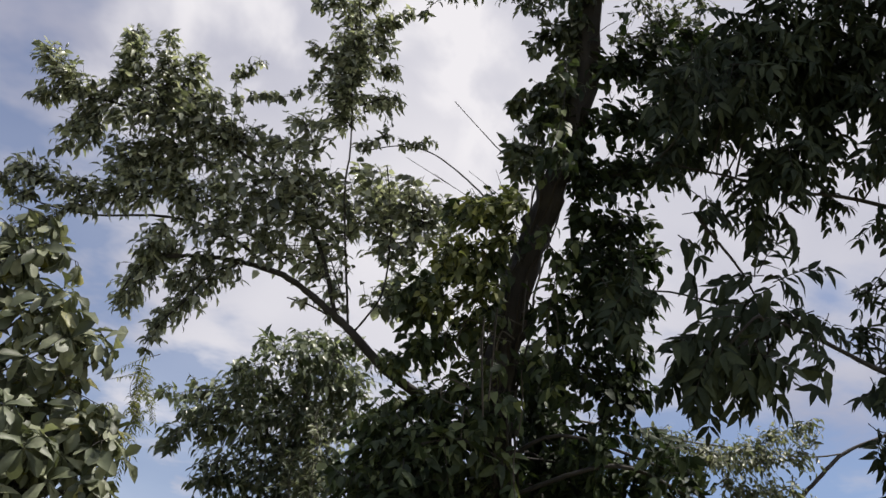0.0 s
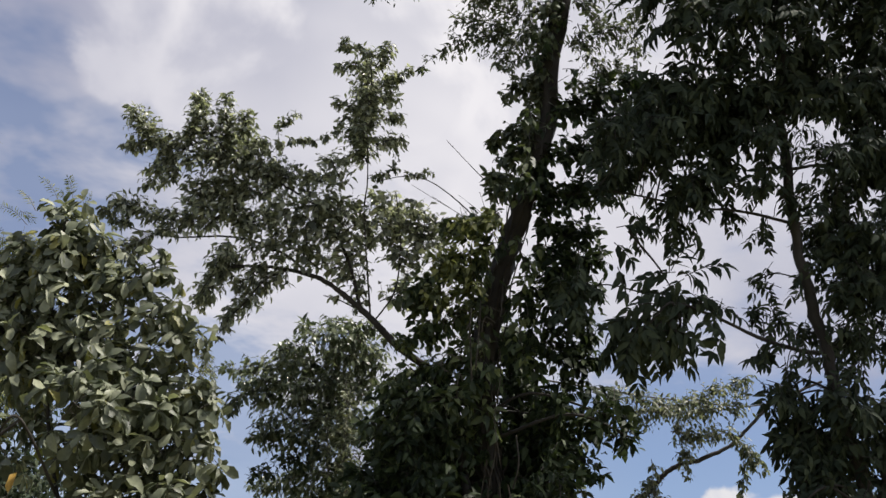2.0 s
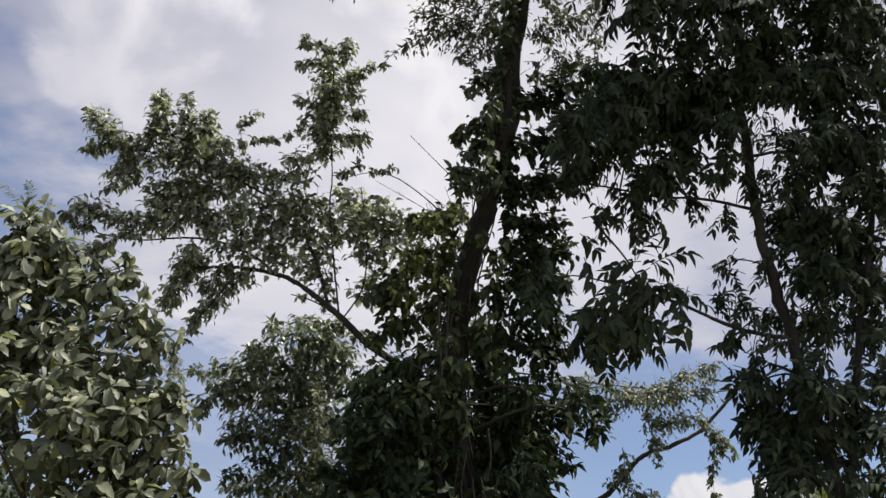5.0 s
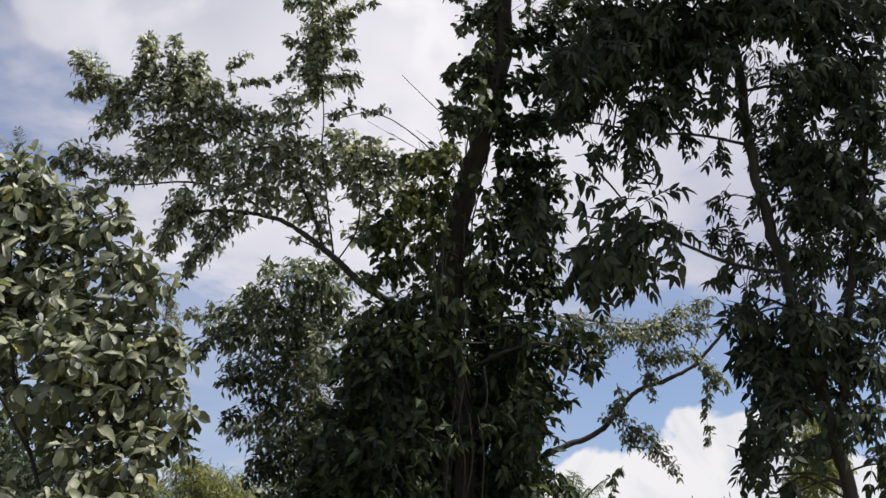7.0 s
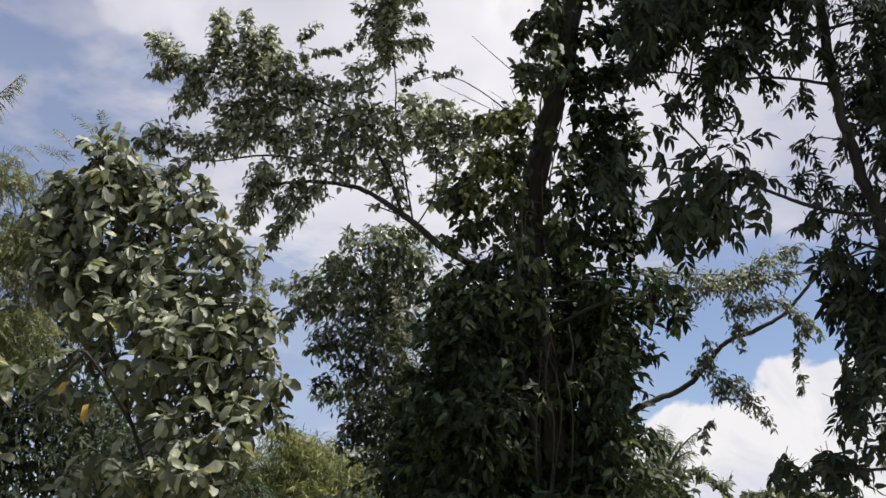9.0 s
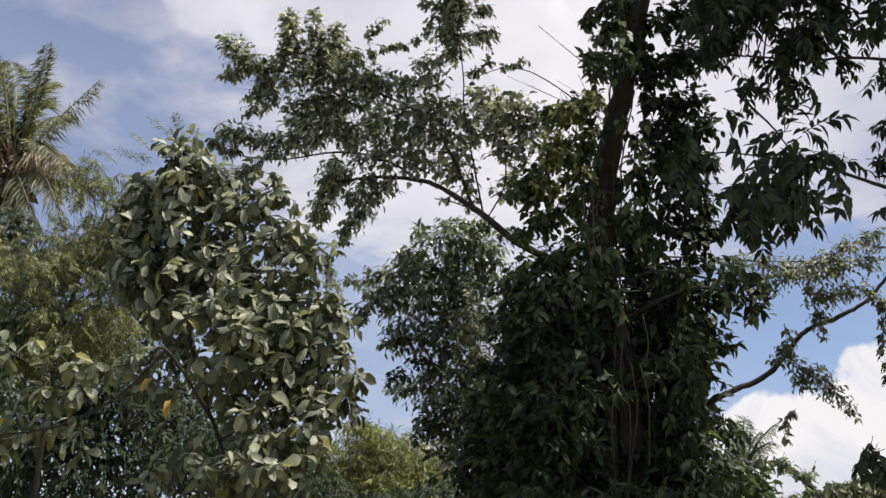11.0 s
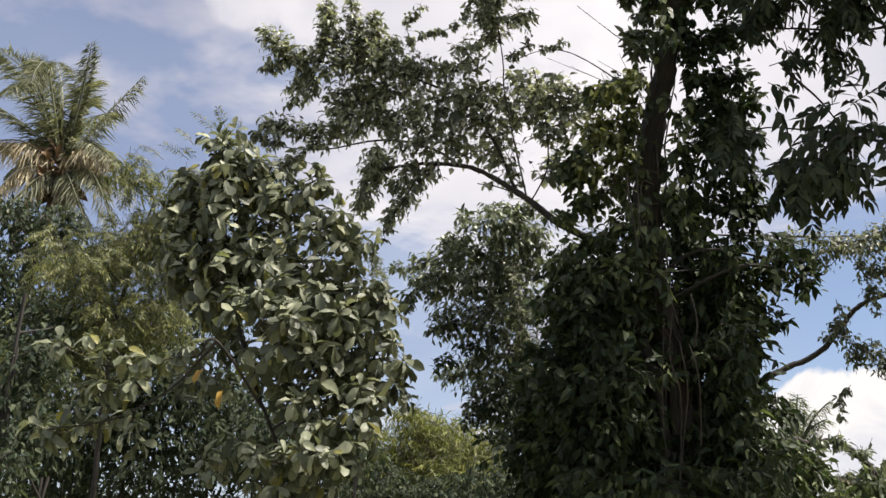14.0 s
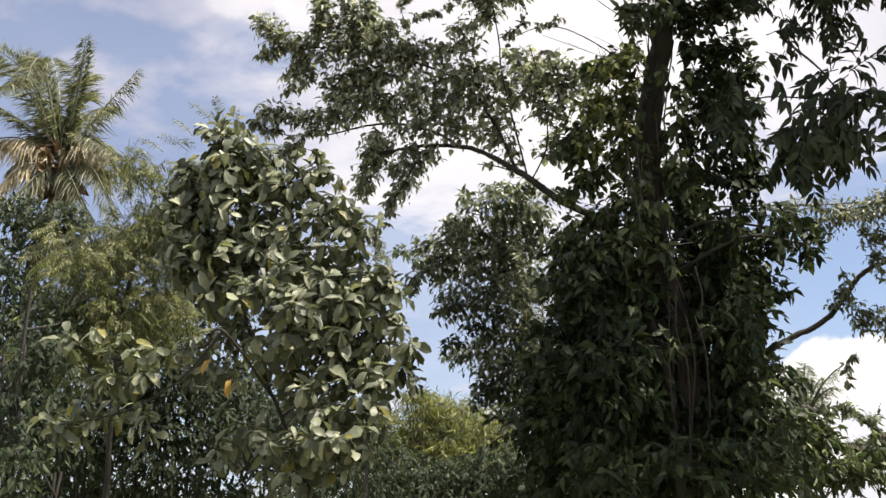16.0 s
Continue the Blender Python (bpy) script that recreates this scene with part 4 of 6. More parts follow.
SLANT_COLUMN = [[(-0.55, 7.04, 0.16), (-0.67, 7.3, 0.23), (-0.7, 7.57, 0.18), (-0.64, 7.82, 0.29), (-0.67, 8.08, 0.21), (-0.72, 8.28, 0.05)], [(-0.5, 7.2, 0.12), (-0.32, 7.3, 0.13), (-0.18, 7.28, 0.03)], [(-0.6, 8.03, 0.1), (-0.48, 8.2, 0.1), (-0.47, 8.32, 0.03)], [(-0.51, 7.82, 0.11), (-0.34, 8.0, 0.08), (-0.22, 8.12, 0.02)], [(-0.5, 7.69, 0.11), (-0.35, 7.79, 0.07)], [(-0.66, 7.52, 0.07), (-0.87, 7.59, 0.06), (-0.99, 7.62, 0.02)], [(-0.41, 7.45, 0.08), (-0.3, 7.55, 0.06), (-0.25, 7.48, 0.03)], [(-0.61, 8.15, 0.09), (-0.93, 8.21, 0.05), (-0.96, 8.27, 0.03)], [(-0.72, 8.01, 0.09), (-0.9, 7.99, 0.06), (-1.0, 7.95, 0.02)], [(-0.62, 7.12, 0.16), (-0.6, 7.42, 0.18), (-0.62, 7.7, 0.17)]]
SLANT_FILL = [[(-0.38, 5.59, 0.1), (-0.61, 5.83, 0.18), (-0.83, 6.0, 0.21), (-1.08, 6.15, 0.2)], [(-1.21, 5.82, 0.1), (-1.4, 5.95, 0.17), (-1.64, 5.98, 0.16)], [(-0.47, 6.39, 0.18), (-0.69, 6.49, 0.22), (-0.9, 6.58, 0.2)], [(-0.04, 5.63, 0.12), (0.01, 5.98, 0.18), (0.04, 6.27, 0.18), (0.07, 6.57, 0.13)], [(-0.21, 6.19, 0.17), (-0.3, 6.47, 0.17), (-0.31, 6.68, 0.09)], [(-1.22, 6.76, 0.16), (-1.35, 6.86, 0.11), (-1.54, 6.92, 0.07)], [(-1.77, 6.46, 0.18), (-2.06, 6.51, 0.18), (-2.31, 6.6, 0.16)], [(0.12, 6.34, 0.16), (0.3, 6.36, 0.13)], [(-0.64, 6.37, 0.18), (-0.93, 6.29, 0.18)]]
SLANT_LINK = [[(-1.94, 6.8, 0.14), (-1.51, 6.72, 0.21), (-1.09, 6.65, 0.21), (-0.78, 6.5, 0.18)], [(-0.79, 7.1, 0.08), (-0.94, 6.84, 0.14), (-1.18, 6.88, 0.12)], [(-0.73, 6.1, 0.18), (-0.92, 6.25, 0.2), (-1.17, 6.34, 0.18)], [(-0.07, 5.99, 0.17), (0.07, 6.3, 0.2), (-0.01, 6.52, 0.14)], [(0.28, 6.02, 0.15), (0.43, 6.27, 0.15), (0.47, 6.46, 0.08)], [(-0.09, 5.64, 0.14), (0.14, 5.66, 0.17), (0.37, 5.69, 0.15)]]
SLANT_SPRIGS = [[(-1.43, 6.98, 0.04), (-1.51, 7.18, 0.05), (-1.48, 7.33, 0.05), (-1.34, 7.42, 0.02)], [(-1.39, 7.14, 0.03), (-1.15, 7.15, 0.04), (-1.01, 7.2, 0.04), (-0.89, 7.3, 0.03)], [(-0.91, 7.34, 0.04), (-0.81, 7.44, 0.04)], [(-0.52, 6.83, 0.04), (-0.29, 6.92, 0.04), (-0.22, 7.07, 0.06)], [(-0.14, 6.89, 0.03), (0.02, 6.93, 0.05), (0.12, 6.98, 0.03)], [(-0.56, 5.66, 0.03), (-0.73, 5.56, 0.03)], [(-0.38, 5.59, 0.03), (-0.48, 5.5, 0.03)]]
SLANT_TWIG = [(0.78, 8.97, 6.93), (0.56, 8.92, 7.1), (0.26, 8.86, 7.36)]
SLANT_WISP = [(0.66, 9.06, 6.57), (0.41, 9.01, 6.75), (0.13, 8.97, 6.9), (-0.14, 8.97, 6.92), (-0.43, 8.99, 6.83)]


def make_slant_tree():
    rng = np.random.default_rng(12)
    t = thing("leaning_tree", (1.0, 9.9, 0), "leaning tree with a long grey limb and airy light green leaves", "tree")
    foot = [(0.98, 9.85, -0.1), (0.95, 9.8, 1.8), (0.92, 9.68, 3.4)]
    lines = [stem("trunk", foot + SLANT_LIMB, 0.06, 0.012, BARK_DARK, t, rng)]
    for pts, r in ((SLANT_SPIRE, 0.010), (SLANT_UPPER, 0.02), (SLANT_TOP, 0.01), (SLANT_LOWER, 0.016), (SLANT_TWIN, 0.012), (SLANT_DROP, 0.012), (SLANT_DROP_B, 0.01), (SLANT_HEART, 0.009)):
        lines.append(stem("limb", pts, r, 0.005, BARK_DARK, t, rng, sides=7))
    stem("limb", SLANT_TWIG, 0.006, 0.003, BARK_DARK, t, rng, sides=5)
    for i in range(9):
        q = np.array(SLANT_WISP[0]) + rng.normal(size=3) * np.array([0.12, 0.1, 0.1])
        w = np.array([rng.normal() * 0.14 - 0.05, 0, rng.uniform(0.15, 0.4)])
        stem("limb", [q - w, q, q + w], 0.004, 0.002, BARK_DARK, t, rng, sides=4, per=3)
    lines.append(stem("limb", SLANT_WISP, 0.008, 0.004, BARK_DARK, t, rng, sides=5))
    leafy_arms(t, SLANT_KNOB, 10.3, 0.25, rng, LEAF_SLANT, 0.095, OVATE, 3.6, 0.055, BARK_DARK, hang=0.7)
    leafy_arms(t, SLANT_GLOSS, 10.3, 0.25, rng, LEAF_SLANT, 0.10, OVATE, 3.8, 0.055, BARK_DARK, hang=0.6, singles=120)
    leafy_arms(t, SLANT_LEFT, 10.3, 0.25, rng, LEAF_SLANT, 0.095, OVATE, 3.2, 0.055, BARK_DARK, hang=0.8)
    leafy_arms(t, SLANT_AIRY, 10.3, 0.25, rng, LEAF_SLANT, 0.105, IVY, 1.5, 0.075, BARK_DARK, hang=0.7)
    leafy_arms(t, SLANT_COLUMN, 10.3, 0.25, rng, LEAF_SLANT, 0.09, OVATE, 3.4, 0.05, BARK_DARK, hang=0.8)
    leafy_arms(t, SLANT_FILL, 10.4, 0.25, rng, LEAF_SLANT, 0.10, IVY, 1.3, 0.07, BARK_DARK, hang=0.7, wood=0.004)
    leafy_arms(t, SLANT_LINK, 10.35, 0.25, rng, LEAF_SLANT, 0.10, IVY, 0.8, 0.075, BARK_DARK, hang=0.8, wood=0.004)
    leafy_arms(t, SLANT_SPRIGS, 10.3, 0.25, rng, LEAF_SLANT, 0.075, IVY, 1.6, 0.06, BARK_DARK, hang=1.2, wood=0.004)


make_slant_tree()

# ---- the young tree behind the gap ----
MID_TRUNK = [(-0.11, 12.04, 2.88), (-0.26, 11.92, 3.52), (-0.44, 11.77, 4.25), (-0.6, 11.6, 5.12), (-0.72, 11.49, 5.67), (-0.83, 11.42, 6.02)]
MID_ARMS = [[(-0.21, 5.42, 0.24), (-0.72, 5.59, 0.28), (-1.28, 5.57, 0.24), (-1.71, 5.56, 0.17), (-1.98, 5.49, 0.07)], [(-0.22, 4.98, 0.25), (-0.73, 5.06, 0.29), (-1.26, 5.07, 0.24), (-1.71, 5.07, 0.17), (-1.9, 4.87, 0.07)], [(-0.37, 4.55, 0.26), (-0.85, 4.59, 0.29), (-1.3, 4.65, 0.2), (-1.53, 4.59, 0.07)], [(-0.38, 4.11, 0.26), (-0.79, 4.17, 0.26), (-1.19, 4.19, 0.21), (-1.53, 4.18, 0.09)], [(-0.39, 3.65, 0.26), (-0.8, 3.66, 0.28), (-1.12, 3.78, 0.17)], [(-0.2, 5.8, 0.22), (-0.58, 5.86, 0.22), (-0.96, 5.89, 0.16), (-1.18, 5.98, 0.07)], [(-0.43, 6.05, 0.11), (-0.68, 6.09, 0.09), (-0.9, 6.17, 0.05)]]
MID_TOP = [[(-1.38, 5.58, 0.12), (-0.97, 5.72, 0.18), (-0.55, 5.79, 0.19), (-0.15, 5.67, 0.16)], [(-0.75, 5.98, 0.08), (-0.4, 6.02, 0.12), (-0.11, 5.9, 0.09)], [(-1.33, 5.31, 0.15), (-0.85, 5.34, 0.19), (-0.37, 5.38, 0.19)], [(-1.88, 5.41, 0.08), (-2.09, 5.28, 0.07)], [(-1.01, 4.82, 0.16), (-0.54, 4.92, 0.19), (-0.28, 4.78, 0.16)]]
MID_FOOT = [[(-1.22, 3.55, 0.19), (-0.78, 3.75, 0.26), (-0.4, 3.83, 0.26)], [(-1.0, 3.31, 0.19), (-0.63, 3.39, 0.26), (-0.25, 3.47, 0.26)], [(-0.69, 4.26, 0.2), (-0.37, 4.4, 0.22)], [(-1.52, 4.1, 0.09), (-1.27, 4.23, 0.14), (-0.96, 4.38, 0.17)]]
MID_FILL = [[(-0.21, 5.16, 0.2), (-0.61, 5.24, 0.22), (-1.02, 5.21, 0.21), (-1.49, 5.23, 0.16), (-1.77, 5.2, 0.06)], [(-0.29, 4.7, 0.22), (-0.69, 4.74, 0.22), (-1.09, 4.78, 0.18), (-1.5, 4.76, 0.13)], [(-0.3, 4.28, 0.22), (-0.7, 4.3, 0.22), (-1.1, 4.36, 0.17)], [(-0.31, 3.86, 0.22), (-0.71, 3.85, 0.22), (-1.04, 3.92, 0.15)], [(-0.13, 5.56, 0.17), (-0.47, 5.6, 0.17), (-0.8, 5.65, 0.16)], [(-0.32, 3.35, 0.23), (-0.72, 3.29, 0.21)], [(-1.01, 5.58, 0.16), (-1.35, 5.66, 0.09), (-1.42, 5.73, 0.03)], [(-0.56, 5.84, 0.13), (-0.35, 6.02, 0.08)]]
CREEPER = [[(-0.36, 3.63, 0.1), (-0.41, 4.06, 0.14), (-0.47, 4.51, 0.14), (-0.49, 4.97, 0.12), (-0.55, 5.23, 0.05)], [(-0.2, 3.75, 0.09), (-0.25, 4.19, 0.11), (-0.31, 4.64, 0.1)], [(-0.6, 4.13, 0.08), (-0.66, 4.52, 0.09), (-0.69, 4.84, 0.05)]]


def make_mid_tree():
    rng = np.random.default_rng(13)
    t = thing("young_tree", (-0.3, 12.4, 0), "young grey-green tree with thin drooping leafy twigs", "tree")
    stem("trunk", footed(MID_TRUNK), 0.09, 0.025, BARK_GREY, t, rng)
    leafy_arms(t, MID_ARMS, 12.3, 0.2, rng, LEAF_MID, 0.12, OVATE, 2.6, 0.07, BARK_GREY, hang=0.9, singles=160)
    leafy_arms(t, MID_TOP, 12.0, 0.2, rng, LEAF_MID, 0.10, IVY, 1.2, 0.07, BARK_DARK, hang=0.8, wood=0.004)
    # lowest arms carry the darker thicket leaf
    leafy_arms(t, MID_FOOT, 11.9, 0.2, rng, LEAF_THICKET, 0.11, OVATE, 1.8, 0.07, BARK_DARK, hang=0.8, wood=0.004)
    leafy_arms(t, MID_FILL, 12.0, 0.2, rng, LEAF_MID, 0.11, OVATE, 2.3, 0.07, BARK_GREY, hang=0.9)


make_mid_tree()


def make_creeper():
    rng = np.random.default_rng(33)
    t = thing("grassy_creeper", (0.9, 11.0, 0), "pale grassy creeper climbing beside the young tree", "creeper")
    x, z, _ = CREEPER[0][0]
    stem("stem", [(x, 11.1, -0.1), (x, 11.1, z * 0.5), (x, 11.1, z)], 0.02, 0.012, BARK_GREY, t, rng, sides=6)
    leafy_arms(t, CREEPER, 11.2, 0.1, rng, LEAF_ARCH, 0.11, FINE, 3.0, 0.04, BARK_GREY, hang=0.5, rise=0.6)


make_creeper()

# ---- the broad-leaved tree ----
BIG_TRUNK = [(-2.02, 8.16, 2.02), (-2.22, 8.12, 2.37), (-2.43, 8.07, 2.92), (-2.65, 8.02, 3.44), (-2.8, 7.96, 3.98), (-2.9, 7.91, 4.53), (-2.95, 7.85, 5.05), (-2.99, 7.82, 5.41)]
BIG_LIMB_B = [(-2.65, 8.02, 3.44), (-2.26, 8.0, 3.58), (-1.87, 7.99, 3.67), (-1.48, 8.0, 3.6)]
BIG_LIMB_C = [(-2.82, 7.95, 4.08), (-2.5, 7.91, 4.47), (-2.2, 7.89, 4.66), (-2.03, 7.89, 4.73)]
BIG_LIMB_D = [(-2.43, 8.07, 2.92), (-2.05, 8.05, 3.13), (-1.67, 8.04, 3.23), (-1.43, 8.04, 3.23)]
BIG_LIMB_F = [(-2.4, 7.13, 3.35), (-2.62, 7.12, 3.44), (-2.77, 7.13, 3.33), (-3.05, 7.13, 3.28), (-3.35, 7.14, 3.25), (-3.6, 7.13, 3.29)]
BIG_LIMB_G = [(-2.62, 7.12, 3.44), (-2.97, 7.15, 3.08), (-3.41, 7.17, 2.86), (-3.92, 7.18, 2.79)]
BIG_ARMS = [[(-2.81, 3.88, 0.17), (-2.87, 4.23, 0.23), (-2.91, 4.58, 0.23), (-2.93, 5.0, 0.18), (-2.98, 5.34, 0.11), (-3.02, 5.53, 0.04)], [(-2.74, 4.18, 0.19), (-2.5, 4.55, 0.2), (-2.57, 4.93, 0.15), (-2.74, 5.28, 0.08), (-2.81, 5.46, 0.03)], [(-2.89, 4.28, 0.19), (-3.21, 4.57, 0.17), (-3.32, 4.93, 0.12), (-3.36, 5.16, 0.05)], [(-2.48, 4.07, 0.2), (-2.09, 4.31, 0.17), (-1.89, 4.45, 0.1), (-1.8, 4.59, 0.03)], [(-2.37, 3.77, 0.19), (-1.9, 3.93, 0.18), (-1.64, 4.04, 0.12), (-1.48, 3.91, 0.04)], [(-2.26, 3.48, 0.18), (-1.77, 3.62, 0.16), (-1.48, 3.6, 0.1), (-1.32, 3.46, 0.03)], [(-2.87, 3.88, 0.16), (-3.22, 4.16, 0.15), (-3.36, 4.43, 0.1)], [(-2.41, 4.8, 0.08), (-2.26, 4.96, 0.05), (-2.13, 5.08, 0.03)]]
BIG_LOW = [[(-2.05, 3.2, 0.14), (-1.67, 3.24, 0.13), (-1.43, 3.23, 0.08), (-1.32, 3.16, 0.03)], [(-2.14, 2.87, 0.14), (-1.85, 2.91, 0.13), (-1.65, 2.81, 0.07)], [(-3.13, 3.5, 0.07), (-2.98, 3.35, 0.07), (-2.88, 3.24, 0.04)], [(-2.6, 2.46, 0.12), (-2.22, 2.51, 0.13), (-1.89, 2.55, 0.09)], [(-2.19, 4.51, 0.07), (-2.07, 4.65, 0.05), (-1.89, 4.68, 0.02)], [(-2.61, 3.58, 0.12), (-2.86, 3.69, 0.12), (-2.97, 3.88, 0.1)]]
BIG_FILL = [[(-2.61, 3.61, 0.15), (-2.29, 3.67, 0.17), (-2.0, 3.79, 0.15), (-1.7, 3.83, 0.1)], [(-2.53, 3.27, 0.13), (-2.18, 3.36, 0.15), (-1.84, 3.43, 0.14), (-1.55, 3.45, 0.08)], [(-2.79, 4.51, 0.17), (-2.42, 4.3, 0.18), (-2.11, 4.09, 0.16), (-1.8, 3.88, 0.12)], [(-2.76, 3.91, 0.15), (-2.5, 3.9, 0.17), (-2.2, 3.89, 0.15)], [(-3.14, 4.32, 0.15), (-3.31, 4.58, 0.14), (-3.25, 4.84, 0.12), (-3.16, 5.15, 0.09)], [(-2.74, 4.72, 0.15), (-2.81, 5.03, 0.14), (-2.87, 5.25, 0.07)], [(-1.78, 3.12, 0.1), (-1.64, 3.05, 0.09), (-1.59, 3.21, 0.07)], [(-2.27, 3.08, 0.11), (-2.02, 2.84, 0.12), (-1.82, 2.65, 0.1)], [(-3.4, 3.52, 0.07), (-3.24, 3.4, 0.08), (-3.33, 3.28, 0.05)]]
BIG_EDGE = [[(-2.52, 4.8, 0.11), (-2.32, 4.93, 0.09), (-2.19, 5.04, 0.04)], [(-2.21, 4.48, 0.11), (-2.03, 4.67, 0.07), (-1.9, 4.75, 0.03)], [(-1.9, 4.22, 0.1), (-1.7, 4.35, 0.07), (-1.63, 4.46, 0.02)], [(-1.69, 3.87, 0.09), (-1.5, 3.96, 0.07), (-1.4, 3.92, 0.03)], [(-3.29, 4.61, 0.11), (-3.47, 4.72, 0.09), (-3.55, 4.86, 0.04)], [(-2.96, 5.23, 0.09), (-3.11, 5.44, 0.06), (-3.18, 5.56, 0.03)], [(-1.68, 3.48, 0.11), (-1.44, 3.48, 0.08), (-1.34, 3.38, 0.03)], [(-2.44, 2.7, 0.11), (-2.68, 2.74, 0.09), (-2.92, 2.61, 0.09)]]
BIG_FRONT = [[(-2.76, 3.32, 0.05), (-3.05, 3.28, 0.07), (-3.35, 3.25, 0.1), (-3.62, 3.3, 0.08), (-3.81, 3.39, 0.03)], [(-3.11, 3.08, 0.07), (-3.4, 3.07, 0.1), (-3.68, 3.03, 0.07)], [(-3.25, 2.86, 0.09), (-3.62, 2.78, 0.1), (-3.94, 2.78, 0.09), (-4.07, 2.87, 0.03)], [(-3.35, 3.3, 0.06), (-3.5, 3.41, 0.06), (-3.64, 3.46, 0.03)], [(-3.13, 2.78, 0.06), (-3.24, 2.72, 0.06)]]
BIG_OVER = [[(-2.8, 3.87, 0.17), (-2.45, 3.72, 0.21), (-2.11, 3.54, 0.18)], [(-2.66, 3.31, 0.12), (-2.33, 3.42, 0.18), (-1.95, 3.31, 0.16)], [(-2.31, 3.06, 0.14), (-1.94, 3.06, 0.15), (-1.62, 3.18, 0.13)], [(-2.48, 4.1, 0.18), (-2.18, 3.91, 0.19), (-1.79, 3.77, 0.14)], [(-2.02, 2.86, 0.09), (-1.75, 2.91, 0.1)], [(-2.25, 2.82, 0.12), (-1.93, 2.82, 0.13), (-1.66, 2.95, 0.11)], [(-2.46, 2.57, 0.12), (-2.1, 2.6, 0.13), (-1.74, 2.65, 0.11)]]
BIG_SPRIGS = [[(-2.68, 5.19, 0.05), (-2.44, 5.15, 0.06), (-2.25, 4.99, 0.05)], [(-2.4, 5.26, 0.04), (-2.15, 5.17, 0.04), (-2.01, 5.0, 0.03)], [(-2.31, 4.91, 0.07), (-2.08, 4.77, 0.07), (-1.94, 4.58, 0.04)], [(-2.18, 5.02, 0.04), (-1.91, 4.93, 0.03)], [(-2.08, 4.58, 0.07), (-1.83, 4.44, 0.06), (-1.7, 4.43, 0.03)], [(-1.75, 4.16, 0.07), (-1.53, 4.08, 0.05)], [(-1.61, 3.79, 0.07), (-1.39, 3.62, 0.05)]]
BIG_YELLOW = [(-2.93, 7.72, 3.36), (-2.76, 7.74, 3.19), (-3.64, 7.72, 3.44), (-2.6, 7.72, 3.4), (-3.39, 7.72, 3.4), (-2.44, 7.64, 4.22), (-2.89, 7.63, 4.32)]


def make_big_leaf_tree():
    rng = np.random.default_rng(14)
    t = thing("broad_leaved_tree", (-2.3, 8.2, 0), "broad-leaved tree with rosettes of large pale green and yellowing leaves", "tree")
    lines = [stem("trunk", footed(BIG_TRUNK), 0.022, 0.01, BARK_DARK, t, rng)]
    for pts in ([tuple(lines[0][30]), *BIG_LIMB_F[1:]], BIG_LIMB_B, BIG_LIMB_C, BIG_LIMB_D, BIG_LIMB_G):
        lines.append(stem("limb", pts, 0.012, 0.006, BARK_DARK, t, rng, sides=7))
    leafy_arms(t, BIG_ARMS, 8.2, 0.1, rng, LEAF_BIG, 0.128, BROAD, 4.6, 0.08, BARK_GREY, hang=0.9, rise=0.35, face=0.5, rosette=7, singles=200)
    leafy_arms(t, BIG_LOW, 8.2, 0.1, rng, LEAF_BIG, 0.128, BROAD, 3.6, 0.08, BARK_GREY, hang=0.8, rise=0.3, face=0.5, rosette=7, singles=90)
    leafy_arms(t, BIG_FILL, 8.4, 0.1, rng, LEAF_BIG, 0.128, BROAD, 3.2, 0.08, BARK_GREY, hang=0.8, rise=0.3, face=0.5, rosette=7)
    leafy_arms(t, BIG_FRONT, 7.3, 0.1, rng, LEAF_BIG, 0.135, BROAD, 2.4, 0.08, BARK_GREY, hang=0.7, rise=0.4, face=0.5, rosette=7)
    leafy_arms(t, BIG_OVER, 7.95, 0.1, rng, LEAF_BIG, 0.128, BROAD, 2.6, 0.08, BARK_GREY, hang=0.8, rise=0.3, face=0.5, rosette=7)
    leafy_arms(t, BIG_EDGE, 8.25, 0.1, rng, LEAF_BIG, 0.128, BROAD, 2.6, 0.08, BARK_GREY, hang=0.9, rise=0.3, face=0.5, rosette=6)
    leafy_arms(t, BIG_SPRIGS, 8.2, 0.1, rng, LEAF_BIG, 0.12, BROAD, 1.0, 0.08, BARK_DARK, hang=1.2, rise=0.0, face=0.5, wood=0.004, singles=30)
    at = np.array(BIG_YELLOW)
    for pick, leaf, name in ((slice(0, 2), LEAF_OLD, "yellow_leaf"), (slice(2, None), LEAF_GOLD, "pale_leaf")):
        k = len(at[pick])
        leaf_parts(name, BROAD, at[pick], unit(np.array([0.1, -0.2, -0.5]) + rng.normal(size=(k, 3)) * 0.6), unit(np.array([0, -1.0, 0.5]) + rng.normal(size=(k, 3)) * 0.25),
                   rng.uniform(0.11, 0.16, k), leaf, t)


make_big_leaf_tree()

# ---- the feathery tree behind it ----
FEATHER_TRUNK = [(-7.26, 14.97, 1.92), (-7.22, 14.84, 3.17), (-7.18, 14.71, 4.46), (-7.08, 14.59, 5.71), (-6.79, 14.46, 6.99), (-6.6, 14.4, 7.6)]
FEATHER_CLUMPS = [(-6.95, 7.19, 0.65, 0.47), (-7.37, 6.93, 0.65, 0.41), (-6.32, 7.14, 0.51, 0.51), (-7.45, 6.47, 1.16, 0.64), (-7.82, 6.03, 0.77, 0.58), (-6.79, 6.99, 0.71, 0.58), (-7.22, 5.53, 1.14, 0.63), (-7.75, 4.95, 0.9, 0.5), (-6.48, 6.04, 0.89, 0.76), (-6.04, 7.79, 0.78, 0.65), (-6.72, 7.84, 0.52, 0.46)]
